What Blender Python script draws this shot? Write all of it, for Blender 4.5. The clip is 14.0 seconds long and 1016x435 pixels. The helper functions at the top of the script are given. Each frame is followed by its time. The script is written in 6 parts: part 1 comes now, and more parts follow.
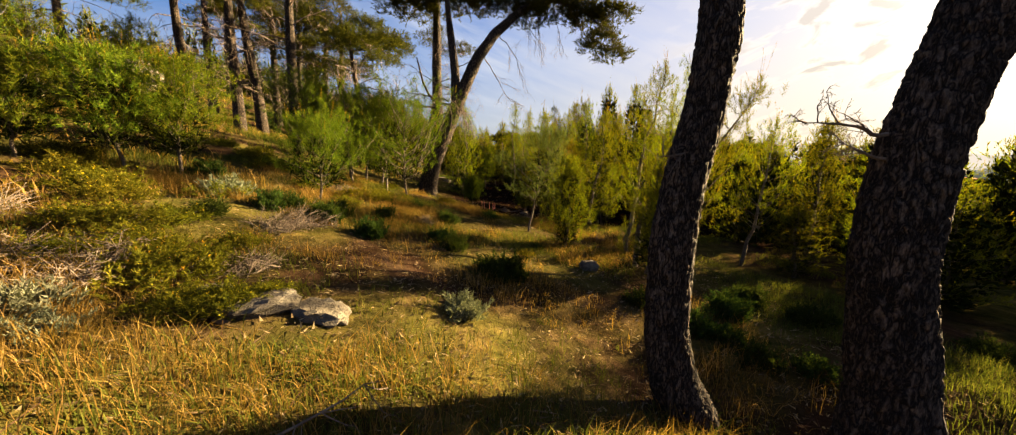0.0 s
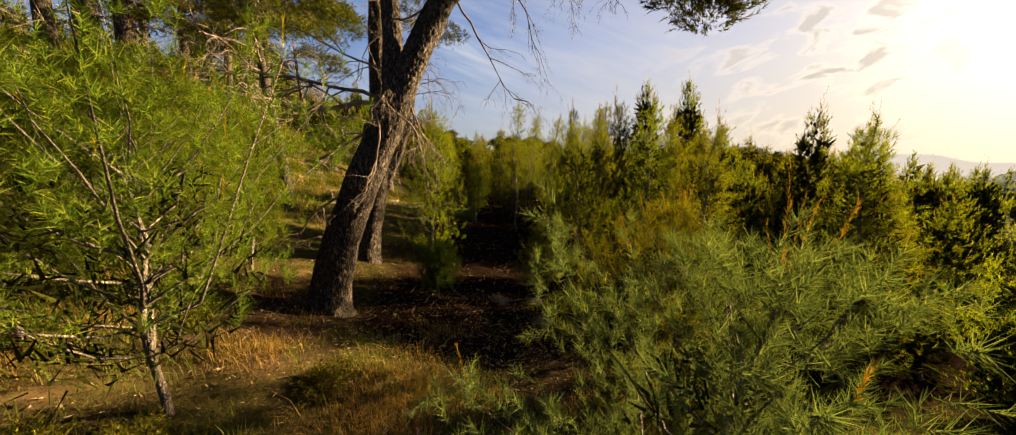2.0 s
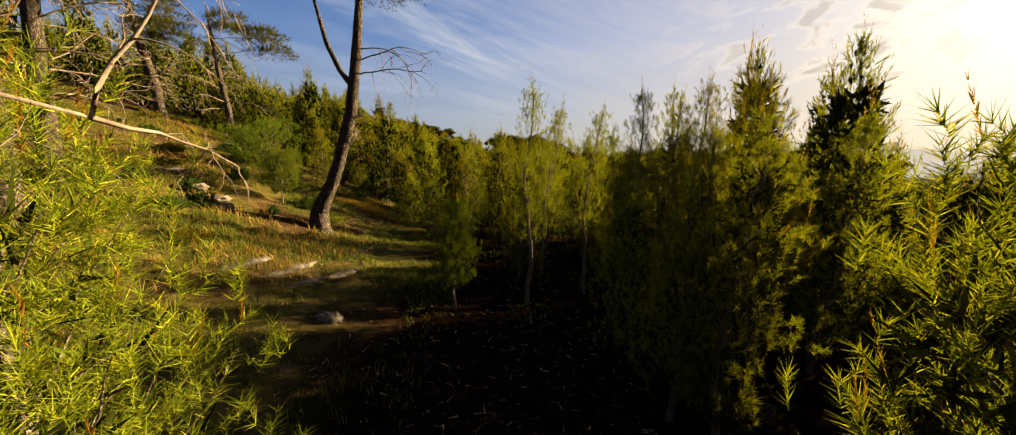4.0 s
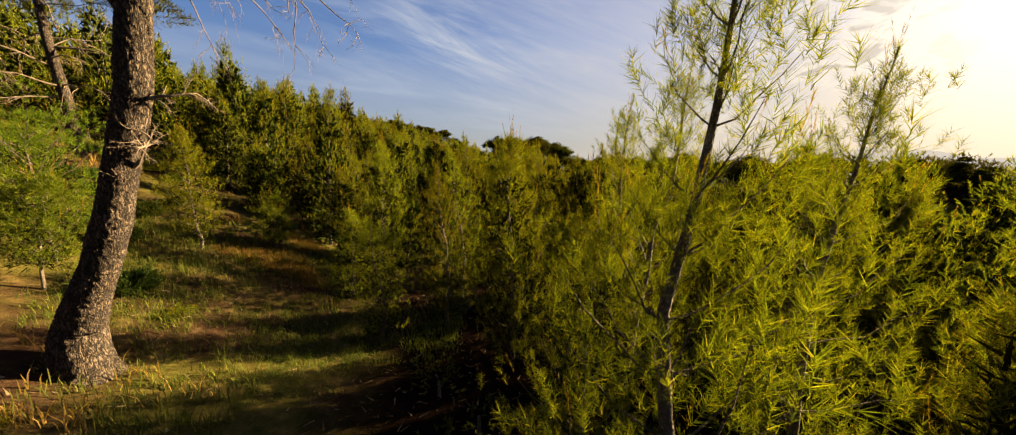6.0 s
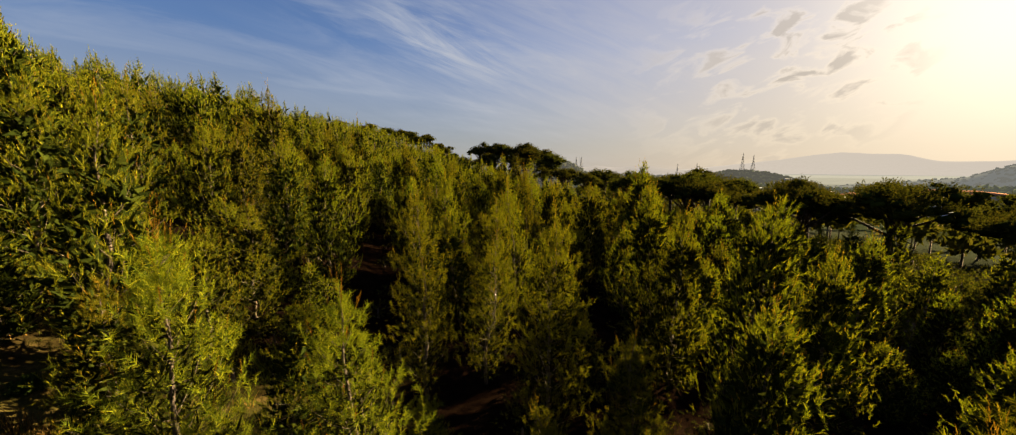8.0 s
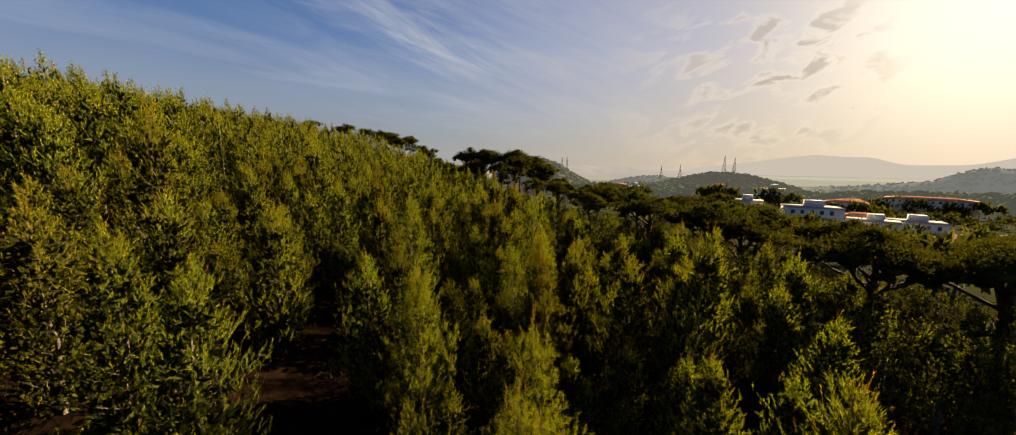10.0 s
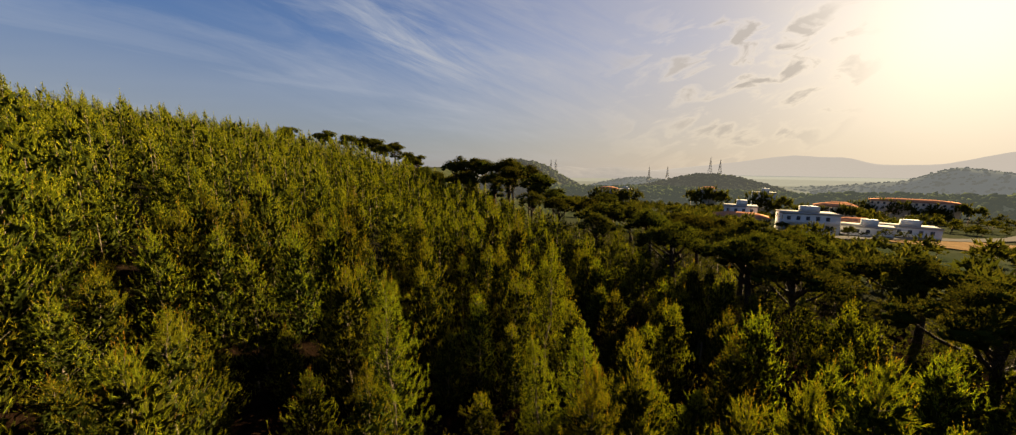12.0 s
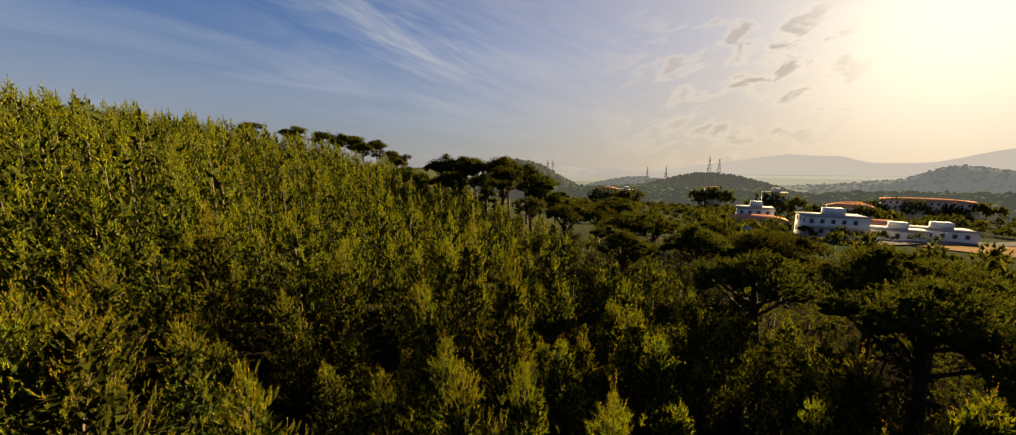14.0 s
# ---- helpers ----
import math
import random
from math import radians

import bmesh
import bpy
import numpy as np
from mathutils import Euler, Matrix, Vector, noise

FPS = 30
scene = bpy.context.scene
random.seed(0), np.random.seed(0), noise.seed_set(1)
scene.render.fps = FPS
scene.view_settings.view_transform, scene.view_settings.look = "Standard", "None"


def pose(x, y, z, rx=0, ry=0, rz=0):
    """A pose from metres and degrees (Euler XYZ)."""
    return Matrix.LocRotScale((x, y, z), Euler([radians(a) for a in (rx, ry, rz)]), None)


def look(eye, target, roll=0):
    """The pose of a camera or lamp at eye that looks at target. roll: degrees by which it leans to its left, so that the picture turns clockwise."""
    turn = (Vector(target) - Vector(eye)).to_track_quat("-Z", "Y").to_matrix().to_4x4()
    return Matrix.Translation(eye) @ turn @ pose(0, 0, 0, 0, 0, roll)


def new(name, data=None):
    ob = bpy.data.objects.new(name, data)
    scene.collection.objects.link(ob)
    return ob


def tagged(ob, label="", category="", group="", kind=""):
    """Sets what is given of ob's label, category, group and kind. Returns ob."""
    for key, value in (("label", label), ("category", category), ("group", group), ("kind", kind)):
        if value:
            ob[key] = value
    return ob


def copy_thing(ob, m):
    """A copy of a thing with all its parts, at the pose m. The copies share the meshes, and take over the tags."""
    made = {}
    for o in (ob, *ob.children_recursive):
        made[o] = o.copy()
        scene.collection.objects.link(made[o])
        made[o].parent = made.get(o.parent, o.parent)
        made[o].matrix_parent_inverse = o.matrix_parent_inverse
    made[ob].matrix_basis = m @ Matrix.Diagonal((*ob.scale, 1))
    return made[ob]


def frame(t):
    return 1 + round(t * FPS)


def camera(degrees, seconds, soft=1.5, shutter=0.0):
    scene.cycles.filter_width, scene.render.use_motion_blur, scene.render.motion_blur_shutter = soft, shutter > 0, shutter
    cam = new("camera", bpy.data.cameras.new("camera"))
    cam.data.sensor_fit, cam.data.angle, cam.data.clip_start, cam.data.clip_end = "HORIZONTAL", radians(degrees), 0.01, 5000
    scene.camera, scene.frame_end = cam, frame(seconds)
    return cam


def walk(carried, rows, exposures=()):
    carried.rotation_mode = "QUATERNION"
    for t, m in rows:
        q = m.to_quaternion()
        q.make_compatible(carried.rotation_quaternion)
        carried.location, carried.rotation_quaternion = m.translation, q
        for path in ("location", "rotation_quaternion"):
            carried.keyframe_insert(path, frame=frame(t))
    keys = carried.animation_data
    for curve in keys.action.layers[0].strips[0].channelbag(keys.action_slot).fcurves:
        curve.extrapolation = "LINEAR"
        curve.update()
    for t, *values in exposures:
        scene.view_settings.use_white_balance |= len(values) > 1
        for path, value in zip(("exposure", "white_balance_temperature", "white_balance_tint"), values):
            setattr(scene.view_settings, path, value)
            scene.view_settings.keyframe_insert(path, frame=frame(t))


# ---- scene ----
cam = camera(112.0, 14.0, soft=1.15)
PATH = [
    (0, (0.21, 2.506, 1.728), (0.246, 4.481, 1.414), -0.2),
    (0.5, (0.232, 4.174, 1.904), (0.27, 6.149, 1.592), -0.1),
    (1, (0.255, 5.898, 2.126), (0.295, 7.873, 1.814), -0.2),
    (1.1, (0.293, 6.346, 2.153), (0.309, 8.321, 1.84), 0.2),
    (1.5, (0.28, 7.614, 2.449), (0.322, 9.589, 2.14), 0.2),
    (2, (0.34, 9.351, 2.809), (0.38, 11.328, 2.511), 0.4),
    (2.5, (0.384, 11.271, 3.187), (0.424, 13.247, 2.881), 0.1),
    (3, (0.44, 13.209, 3.4), (0.478, 15.184, 3.091), -0.0),
    (3.2, (0.454, 14.029, 3.48), (0.492, 16.004, 3.171), -0.1),
    (5.3, (0.076, 22.353, 4.087), (0.113, 24.328, 3.773), -0.0),
    (5.5, (0.074, 23.044, 4.165), (0.113, 25.019, 3.854), -0.0),
    (6, (0.077, 25.065, 4.467), (0.126, 27.041, 4.164), -0.1),
    (6.5, (0.111, 26.99, 4.836), (0.173, 28.967, 4.541), -0.4),
    (7, (0.246, 28.954, 5.252), (0.32, 30.932, 4.961), -0.5),
    (7.5, (0.247, 30.726, 5.705), (0.348, 32.702, 5.415), -0.3),
    (8, (0.279, 32.323, 6.101), (0.401, 34.298, 5.811), -0.0),
    (8.5, (0.269, 33.974, 6.585), (0.416, 35.948, 6.295), 0.0),
    (9, (0.245, 35.787, 7.076), (0.412, 37.759, 6.786), 0.4),
    (9.2, (0.212, 36.621, 7.312), (0.387, 38.59, 7.007), 0.7),
    (11.3, (-0.907, 41.237, 10.128), (-0.641, 43.197, 9.833), 0.2),
    (11.5, (-0.953, 41.94, 10.202), (-0.681, 43.899, 9.906), 0.4),
    (12, (-0.66, 44.308, 10.401), (-0.382, 46.267, 10.109), 0.4),
    (12.5, (-0.24, 46.753, 10.58), (0.045, 48.711, 10.285), 0.2),
    (13, (0.241, 49.434, 10.603), (0.532, 51.391, 10.309), 0.2),
    (13.5, (0.763, 52.353, 10.498), (1.06, 54.309, 10.205), 0.2),
    (14, (1.438, 55.656, 10.308), (1.735, 57.612, 10.017), 0.1),
]
walk(cam, [(t, look(eye, target, roll)) for t, eye, target, roll in PATH],
     exposures=((0, 3.71, 7300, 7), (1.0, 3.92, 7300, 7), (2.0, 3.45, 7300, 7), (3.0, 3.34, 7300, 7), (5.5, 3.36, 7300, 7), (7.5, 3.18, 7300, 7), (9.0, 3.06, 7300, 7), (14.0, 2.99, 7300, 7)))

# ---- world, sun, exposure ----
SUN_AZ, SUN_EL = radians(61), radians(15)          # from +y towards +x
SUN_DIR = Vector((math.sin(SUN_AZ) * math.cos(SUN_EL), math.cos(SUN_AZ) * math.cos(SUN_EL), math.sin(SUN_EL)))


def mix_rgb(nt, fac, a, b, kind="MIX"):
    n = nt.nodes.new("ShaderNodeMix")
    n.data_type, n.blend_type = "RGBA", kind
    for socket, value in ((n.inputs[0], fac), (n.inputs[6], a), (n.inputs[7], b)):
        if isinstance(value, bpy.types.NodeSocket):
            nt.links.new(value, socket)
        else:
            socket.default_value = value if not isinstance(value, tuple) else (*value[:3], 1)
    return n.outputs[2]


def math_node(nt, op, a, b=0.0, clamp=False):
    n = nt.nodes.new("ShaderNodeMath")
    n.operation, n.use_clamp = op, clamp
    for socket, value in zip(n.inputs, (a, b)):
        if isinstance(value, bpy.types.NodeSocket):
            nt.links.new(value, socket)
        else:
            socket.default_value = value
    return n.outputs[0]


def ramp(nt, fac, stops):
    n = nt.nodes.new("ShaderNodeValToRGB")
    while len(n.color_ramp.elements) < len(stops):
        n.color_ramp.elements.new(0.5)
    for e, (p, c) in zip(n.color_ramp.elements, stops):
        e.position, e.color = p, (*c, 1) if isinstance(c, tuple) else (c, c, c, 1)
    nt.links.new(fac, n.inputs[0])
    return n.outputs[0]


def noise_tex(nt, vector, scale, detail=4.0, rough=0.55, distortion=0.0):
    n = nt.nodes.new("ShaderNodeTexNoise")
    n.inputs["Scale"].default_value, n.inputs["Detail"].default_value = scale, detail
    n.inputs["Roughness"].default_value, n.inputs["Distortion"].default_value = rough, distortion
    if vector:
        nt.links.new(vector, n.inputs["Vector"])
    return n.outputs["Fac"]


world = bpy.data.worlds.new("world")
scene.world = world
world.use_nodes = True
nt = world.node_tree
nt.nodes.clear()
out = nt.nodes.new("ShaderNodeOutputWorld")
back = nt.nodes.new("ShaderNodeBackground")
sky = nt.nodes.new("ShaderNodeTexSky")
sky.sky_type, sky.sun_disc = "NISHITA", False
sky.sun_elevation, sky.sun_rotation = SUN_EL, SUN_AZ
sky.air_density, sky.dust_density, sky.ozone_density = 1.0, 0.7, 2.0
tc = nt.nodes.new("ShaderNodeTexCoord")
sep = nt.nodes.new("ShaderNodeSeparateXYZ")
nt.links.new(tc.outputs["Generated"], sep.inputs[0])
# thin high cloud, laid out on a plane above: streaks that run from the upper left down to the right
zz = math_node(nt, "MAXIMUM", math_node(nt, "ADD", sep.outputs[2], 0.10), 0.03)
comb = nt.nodes.new("ShaderNodeCombineXYZ")
nt.links.new(math_node(nt, "DIVIDE", sep.outputs[0], zz), comb.inputs[0])
nt.links.new(math_node(nt, "DIVIDE", sep.outputs[1], zz), comb.inputs[1])


def cloud(scale, rot, loc, detail, dist):
    mp = nt.nodes.new("ShaderNodeMapping")
    mp.inputs["Scale"].default_value = scale
    mp.inputs["Rotation"].default_value = (0, 0, radians(rot))
    mp.inputs["Location"].default_value = loc
    nt.links.new(comb.outputs[0], mp.inputs["Vector"])
    return noise_tex(nt, mp.outputs[0], 1.0, detail, 0.6, dist)


veil = cloud((0.25, 0.45, 1.0), 30, (0.4, 5.2, 0), 4, 0.4)
# ahead, by the bearing and the height above the horizon
yy_ = math_node(nt, "MAXIMUM", math_node(nt, "ABSOLUTE", sep.outputs[1]), 0.12)
ahead_ = nt.nodes.new("ShaderNodeCombineXYZ")
nt.links.new(math_node(nt, "DIVIDE", sep.outputs[0], yy_), ahead_.inputs[0])
nt.links.new(math_node(nt, "DIVIDE", sep.outputs[2], yy_), ahead_.inputs[1])


def streaks(size, turn, loc, detail, dist, rough=0.6):
    """Noise drawn out along one line of the sky; size: along and across."""
    mp = nt.nodes.new("ShaderNodeMapping")
    mp.vector_type = "TEXTURE"
    mp.inputs["Location"].default_value = loc
    mp.inputs["Rotation"].default_value = (0, 0, radians(turn))
    mp.inputs["Scale"].default_value = (*size, 1.0)
    nt.links.new(ahead_.outputs[0], mp.inputs["Vector"])
    return noise_tex(nt, mp.outputs[0], 1.0, detail, rough, dist)


def drift(centre, size, turn):
    """Where a drift of cloud lies: 1 in its middle, fading out all round."""
    mp = nt.nodes.new("ShaderNodeMapping")
    mp.vector_type = "TEXTURE"
    mp.inputs["Location"].default_value = (*centre, 0)
    mp.inputs["Rotation"].default_value = (0, 0, radians(turn))
    mp.inputs["Scale"].default_value = (*size, 1.0)
    nt.links.new(ahead_.outputs[0], mp.inputs["Vector"])
    ln = nt.nodes.new("ShaderNodeVectorMath")
    ln.operation = "LENGTH"
    nt.links.new(mp.outputs[0], ln.inputs[0])
    return ramp(nt, ln.outputs["Value"], [(0.0, 1.0), (0.45, 0.75), (1.0, 0.0)])


wisps = streaks((0.75, 0.085), -9, (0.3, 0.1, 0), 7, 0.5)
plume_a = streaks((0.34, 0.050), -24, (0.13, 0.2, 0), 7, 0.9, 0.65)
plume_b = streaks((0.5, 0.07), -20, (0.5, 0.6, 0), 7, 0.7, 0.65)
puffs = streaks((0.17, 0.062), 18, (0.61, 0.33, 0), 6, 0.5, 0.55)
dot = nt.nodes.new("ShaderNodeVectorMath")
dot.operation = "DOT_PRODUCT"
nt.links.new(tc.outputs["Generated"], dot.inputs[0])
dot.inputs[1].default_value = SUN_DIR
near_sun = math_node(nt, "MAXIMUM", dot.outputs["Value"], 0.0)
glow_wide = math_node(nt, "POWER", near_sun, 4.0)
glow_core = math_node(nt, "POWER", near_sun, 38.0)
tone = nt.nodes.new("ShaderNodeRGBToBW")
nt.links.new(sky.outputs[0], tone.inputs[0])
veiled = math_node(nt, "DIVIDE", 1.25, math_node(nt, "ADD", math_node(nt, "MULTIPLY", tone.outputs[0], 0.16), 1.0))
dimmed = nt.nodes.new("ShaderNodeVectorMath")
dimmed.operation = "SCALE"
nt.links.new(sky.outputs[0], dimmed.inputs[0])
nt.links.new(veiled, dimmed.inputs["Scale"])
base = mix_rgb(nt, 1.0, dimmed.outputs[0], (0.70, 0.84, 1.25), "MULTIPLY")
# haze band along the horizon, warm towards the sun
low = ramp(nt, sep.outputs[2], [(0.0, 1.0), (0.30, 0.0)])
haze_col = mix_rgb(nt, glow_wide, (2.7, 2.75, 3.1), (5.0, 4.0, 2.9))
hazy = mix_rgb(nt, math_node(nt, "MULTIPLY", low, 0.80), base, haze_col)
cloud_col = mix_rgb(nt, glow_wide, (3.6, 4.1, 5.3), (6.4, 5.7, 4.7))
w_mask = math_node(nt, "MULTIPLY", ramp(nt, wisps, [(0.50, 0.0), (0.72, 1.0)]), ramp(nt, sep.outputs[0], [(0.0, 1.0), (0.35, 0.15)]))
a_mask = math_node(nt, "MULTIPLY", ramp(nt, plume_a, [(0.42, 0.0), (0.64, 1.0)]), drift((-0.11, 0.32), (0.30, 0.10), -27))
b_mask = math_node(nt, "MULTIPLY", ramp(nt, plume_b, [(0.42, 0.0), (0.70, 1.0)]), drift((0.05, 0.30), (0.80, 0.32), -10))
v_mask = ramp(nt, veil, [(0.42, 0.0), (0.75, 1.0)])
w_all = math_node(nt, "MULTIPLY", w_mask, 0.42)
for mask, much in ((a_mask, 0.85), (b_mask, 0.45), (v_mask, 0.22)):
    w_all = math_node(nt, "ADD", w_all, math_node(nt, "MULTIPLY", mask, much), True)
w_all = math_node(nt, "MULTIPLY", w_all, 0.85)
clouded = mix_rgb(nt, w_all, hazy, cloud_col)
# the sun stands behind a bright veil
warm = math_node(nt, "MULTIPLY", math_node(nt, "POWER", near_sun, 2.4), 0.60)
clouded = mix_rgb(nt, warm, clouded, (5.0, 4.55, 4.35))
glow = mix_rgb(nt, 1.0, clouded, mix_rgb(nt, glow_wide, (0, 0, 0), (0.9, 0.65, 0.35)), "ADD")
glow = mix_rgb(nt, 1.0, glow, mix_rgb(nt, glow_core, (0, 0, 0), (5, 4.4, 3.4)), "ADD")
p_all = math_node(nt, "MULTIPLY", ramp(nt, puffs, [(0.55, 0.0), (0.63, 1.0)]), drift((0.90, 0.28), (0.50, 0.34), 15))
p_rim = math_node(nt, "MULTIPLY", ramp(nt, puffs, [(0.48, 0.0), (0.56, 1.0)]), drift((0.88, 0.28), (0.54, 0.38), 15))
lit = mix_rgb(nt, math_node(nt, "MULTIPLY", p_rim, 0.25), glow, (9.5, 8.2, 6.6))
final = mix_rgb(nt, math_node(nt, "MULTIPLY", p_all, 0.75), lit, (3.5, 3.25, 3.2))
final = mix_rgb(nt, 1.0, final, (0.30, 0.30, 0.30), "MULTIPLY")
nt.links.new(final, back.inputs[0])
back.inputs[1].default_value = 0.05
nt.links.new(back.outputs[0], out.inputs[0])

sun_data = bpy.data.lights.new("sun", "SUN")
sun_data.energy, sun_data.angle, sun_data.color = 5.0, radians(0.8), (1.0, 0.78, 0.46)
sun = new("sun", sun_data)
sun.matrix_world = look(SUN_DIR * 50, (0, 0, 0))

# ---- materials ----


def material(name):
    m = bpy.data.materials.new(name)
    m.use_nodes = True
    t = m.node_tree
    return m, t, t.nodes["Principled BSDF"], t.nodes["Material Output"]


def object_coords(t):
    return t.nodes.new("ShaderNodeTexCoord").outputs["Object"]


def bump(t, height, strength, distance, bsdf):
    b = t.nodes.new("ShaderNodeBump")
    b.inputs["Strength"].default_value, b.inputs["Distance"].default_value = strength, distance
    t.links.new(height, b.inputs["Height"])
    t.links.new(b.outputs[0], bsdf.inputs["Normal"])


def foliage(name, dark, mid, tip, through_light=0.45, gloss=0.0):
    """Needles or leaves: colour varies from piece to piece and from plant to plant; light shines through."""
    m, t, p, o = material(name)
    geo = t.nodes.new("ShaderNodeNewGeometry")
    info = t.nodes.new("ShaderNodeObjectInfo")
    col = ramp(t, geo.outputs["Random Per Island"], [(0.0, dark), (0.55, mid), (1.0, tip)])
    clumps = noise_tex(t, object_coords(t), 0.8, 3.0)
    col = mix_rgb(t, math_node(t, "MULTIPLY", ramp(t, clumps, [(0.35, 0.0), (0.65, 1.0)]), 0.5), col, mid)
    fine = noise_tex(t, object_coords(t), 55.0, 3.0, 0.7)
    col = mix_rgb(t, 0.8, col, ramp(t, fine, [(0.36, 0.55), (0.62, 1.2)]), "MULTIPLY")
    hsv = t.nodes.new("ShaderNodeHueSaturation")
    t.links.new(math_node(t, "ADD", math_node(t, "MULTIPLY", info.outputs["Random"], 0.05), 0.475), hsv.inputs["Hue"])
    t.links.new(math_node(t, "ADD", math_node(t, "MULTIPLY", info.outputs["Random"], 0.27), 0.47), hsv.inputs["Value"])
    t.links.new(col, hsv.inputs["Color"])
    t.links.new(hsv.outputs[0], p.inputs["Base Color"])
    p.inputs["Roughness"].default_value = 0.7
    p.inputs["Specular IOR Level"].default_value = gloss
    tr = t.nodes.new("ShaderNodeBsdfTranslucent")
    t.links.new(mix_rgb(t, 1.0, hsv.outputs[0], (1.08, 1.10, 0.60), "MULTIPLY"), tr.inputs[0])
    mx = t.nodes.new("ShaderNodeMixShader")
    mx.inputs[0].default_value = through_light
    t.links.new(p.outputs[0], mx.inputs[1])
    t.links.new(tr.outputs[0], mx.inputs[2])
    t.links.new(mx.outputs[0], o.inputs[0])
    return m


def rough_surface(name, colours, scale, fine, bump_strength, bump_distance, roughness=0.9):
    """A matt natural surface with stains at one scale and grain at another."""
    m, t, p, o = material(name)
    co = object_coords(t)
    a, b = noise_tex(t, co, scale, 5.0, 0.6), noise_tex(t, co, fine, 6.0, 0.65)
    col = ramp(t, a, [(0.28, colours[0]), (0.5, colours[1]), (0.72, colours[2])])
    col = mix_rgb(t, 0.5, col, ramp(t, b, [(0.3, 0.25), (0.7, 1.0)]), "MULTIPLY")
    t.links.new(col, p.inputs["Base Color"])
    p.inputs["Roughness"].default_value = roughness
    p.inputs["Specular IOR Level"].default_value = 0.0
    bump(t, b, bump_strength, bump_distance, p)
    return m


def bark_material(name, plate, crack, stretch=0.28, scale=22.0):
    """Flaky plates, paler on their faces, in a dark net of furrows that run up the stem."""
    m, t, p, o = material(name)
    mp = t.nodes.new("ShaderNodeMapping")
    mp.inputs["Scale"].default_value = (1, 1, stretch)
    t.links.new(object_coords(t), mp.inputs["Vector"])
    warp = t.nodes.new("ShaderNodeTexNoise")
    warp.inputs["Scale"].default_value, warp.inputs["Detail"].default_value = 16.0, 4.0
    t.links.new(mp.outputs[0], warp.inputs["Vector"])
    moved = mix_rgb(t, 0.18, mp.outputs[0], warp.outputs["Color"], "ADD")
    v = t.nodes.new("ShaderNodeTexVoronoi")
    v.feature = "DISTANCE_TO_EDGE"
    v.inputs["Scale"].default_value = scale
    t.links.new(moved, v.inputs["Vector"])
    face = ramp(t, v.outputs["Distance"], [(0.02, 0.0), (0.34, 1.0)])
    grain = noise_tex(t, mp.outputs[0], 85.0, 6.0, 0.75)
    patches = noise_tex(t, mp.outputs[0], 5.0, 4.0)
    col = mix_rgb(t, ramp(t, patches, [(0.35, 0.0), (0.65, 1.0)]), plate, tuple(min(1, c * 2.0) for c in plate))
    col = mix_rgb(t, 0.75, col, ramp(t, grain, [(0.30, 0.2), (0.68, 1.0)]), "MULTIPLY")
    flake = math_node(t, "MULTIPLY", face, ramp(t, grain, [(0.35, 0.35), (0.6, 1.0)]))
    t.links.new(mix_rgb(t, flake, crack, col), p.inputs["Base Color"])
    p.inputs["Roughness"].default_value = 0.92
    p.inputs["Specular IOR Level"].default_value = 0.08
    bump(t, math_node(t, "ADD", face, math_node(t, "MULTIPLY", grain, 0.6)), 0.8, 0.015, p)
    return m


NEEDLES = foliage("pine_needles", (0.044, 0.062, 0.007), (0.142, 0.154, 0.014), (0.335, 0.270, 0.022), 0.38)
NEW_SHOOTS = foliage("fresh_pine_shoots", (0.140, 0.100, 0.012), (0.250, 0.160, 0.018), (0.380, 0.200, 0.028), 0.35)
# near-black fill for crown insides, its colour standing in for shade
NEEDLES_SHADE = foliage("shade_pine_needles", (0.010, 0.014, 0.003), (0.024, 0.029, 0.005), (0.046, 0.050, 0.007), 0.04)
NEEDLES_FRESH = foliage("young_pine_needles", (0.028, 0.052, 0.006), (0.088, 0.118, 0.012), (0.205, 0.195, 0.020), 0.32)
NEEDLES_PALE = foliage("pale_pine_needles", (0.038, 0.056, 0.015), (0.102, 0.116, 0.034), (0.230, 0.215, 0.065), 0.30)
NEEDLES_OLD = foliage("old_pine_needles", (0.025, 0.032, 0.007), (0.064, 0.066, 0.012), (0.150, 0.124, 0.022), 0.28)
LEAVES = foliage("shrub_leaves", (0.020, 0.040, 0.010), (0.045, 0.070, 0.015), (0.090, 0.110, 0.026), 0.35)
LEAVES_YELLOW = foliage("yellow_green_leaves", (0.055, 0.065, 0.009), (0.130, 0.125, 0.016), (0.260, 0.215, 0.026), 0.4)
LEAVES_GREY = foliage("grey_green_leaves", (0.110, 0.120, 0.080), (0.190, 0.200, 0.130), (0.300, 0.300, 0.200), 0.3)
GRASS = foliage("grass_blades", (0.090, 0.072, 0.018), (0.260, 0.158, 0.036), (0.560, 0.360, 0.125), 0.45)
PETALS = foliage("flower_petals", (0.50, 0.30, 0.02), (0.62, 0.40, 0.03), (0.75, 0.52, 0.05), 0.3)
PINK = foliage("pink_petals", (0.50, 0.14, 0.18), (0.60, 0.20, 0.24), (0.70, 0.30, 0.32), 0.3)
BARK = bark_material("old_pine_bark", (0.088, 0.064, 0.047), (0.007, 0.0055, 0.005), 0.30, 19.0)
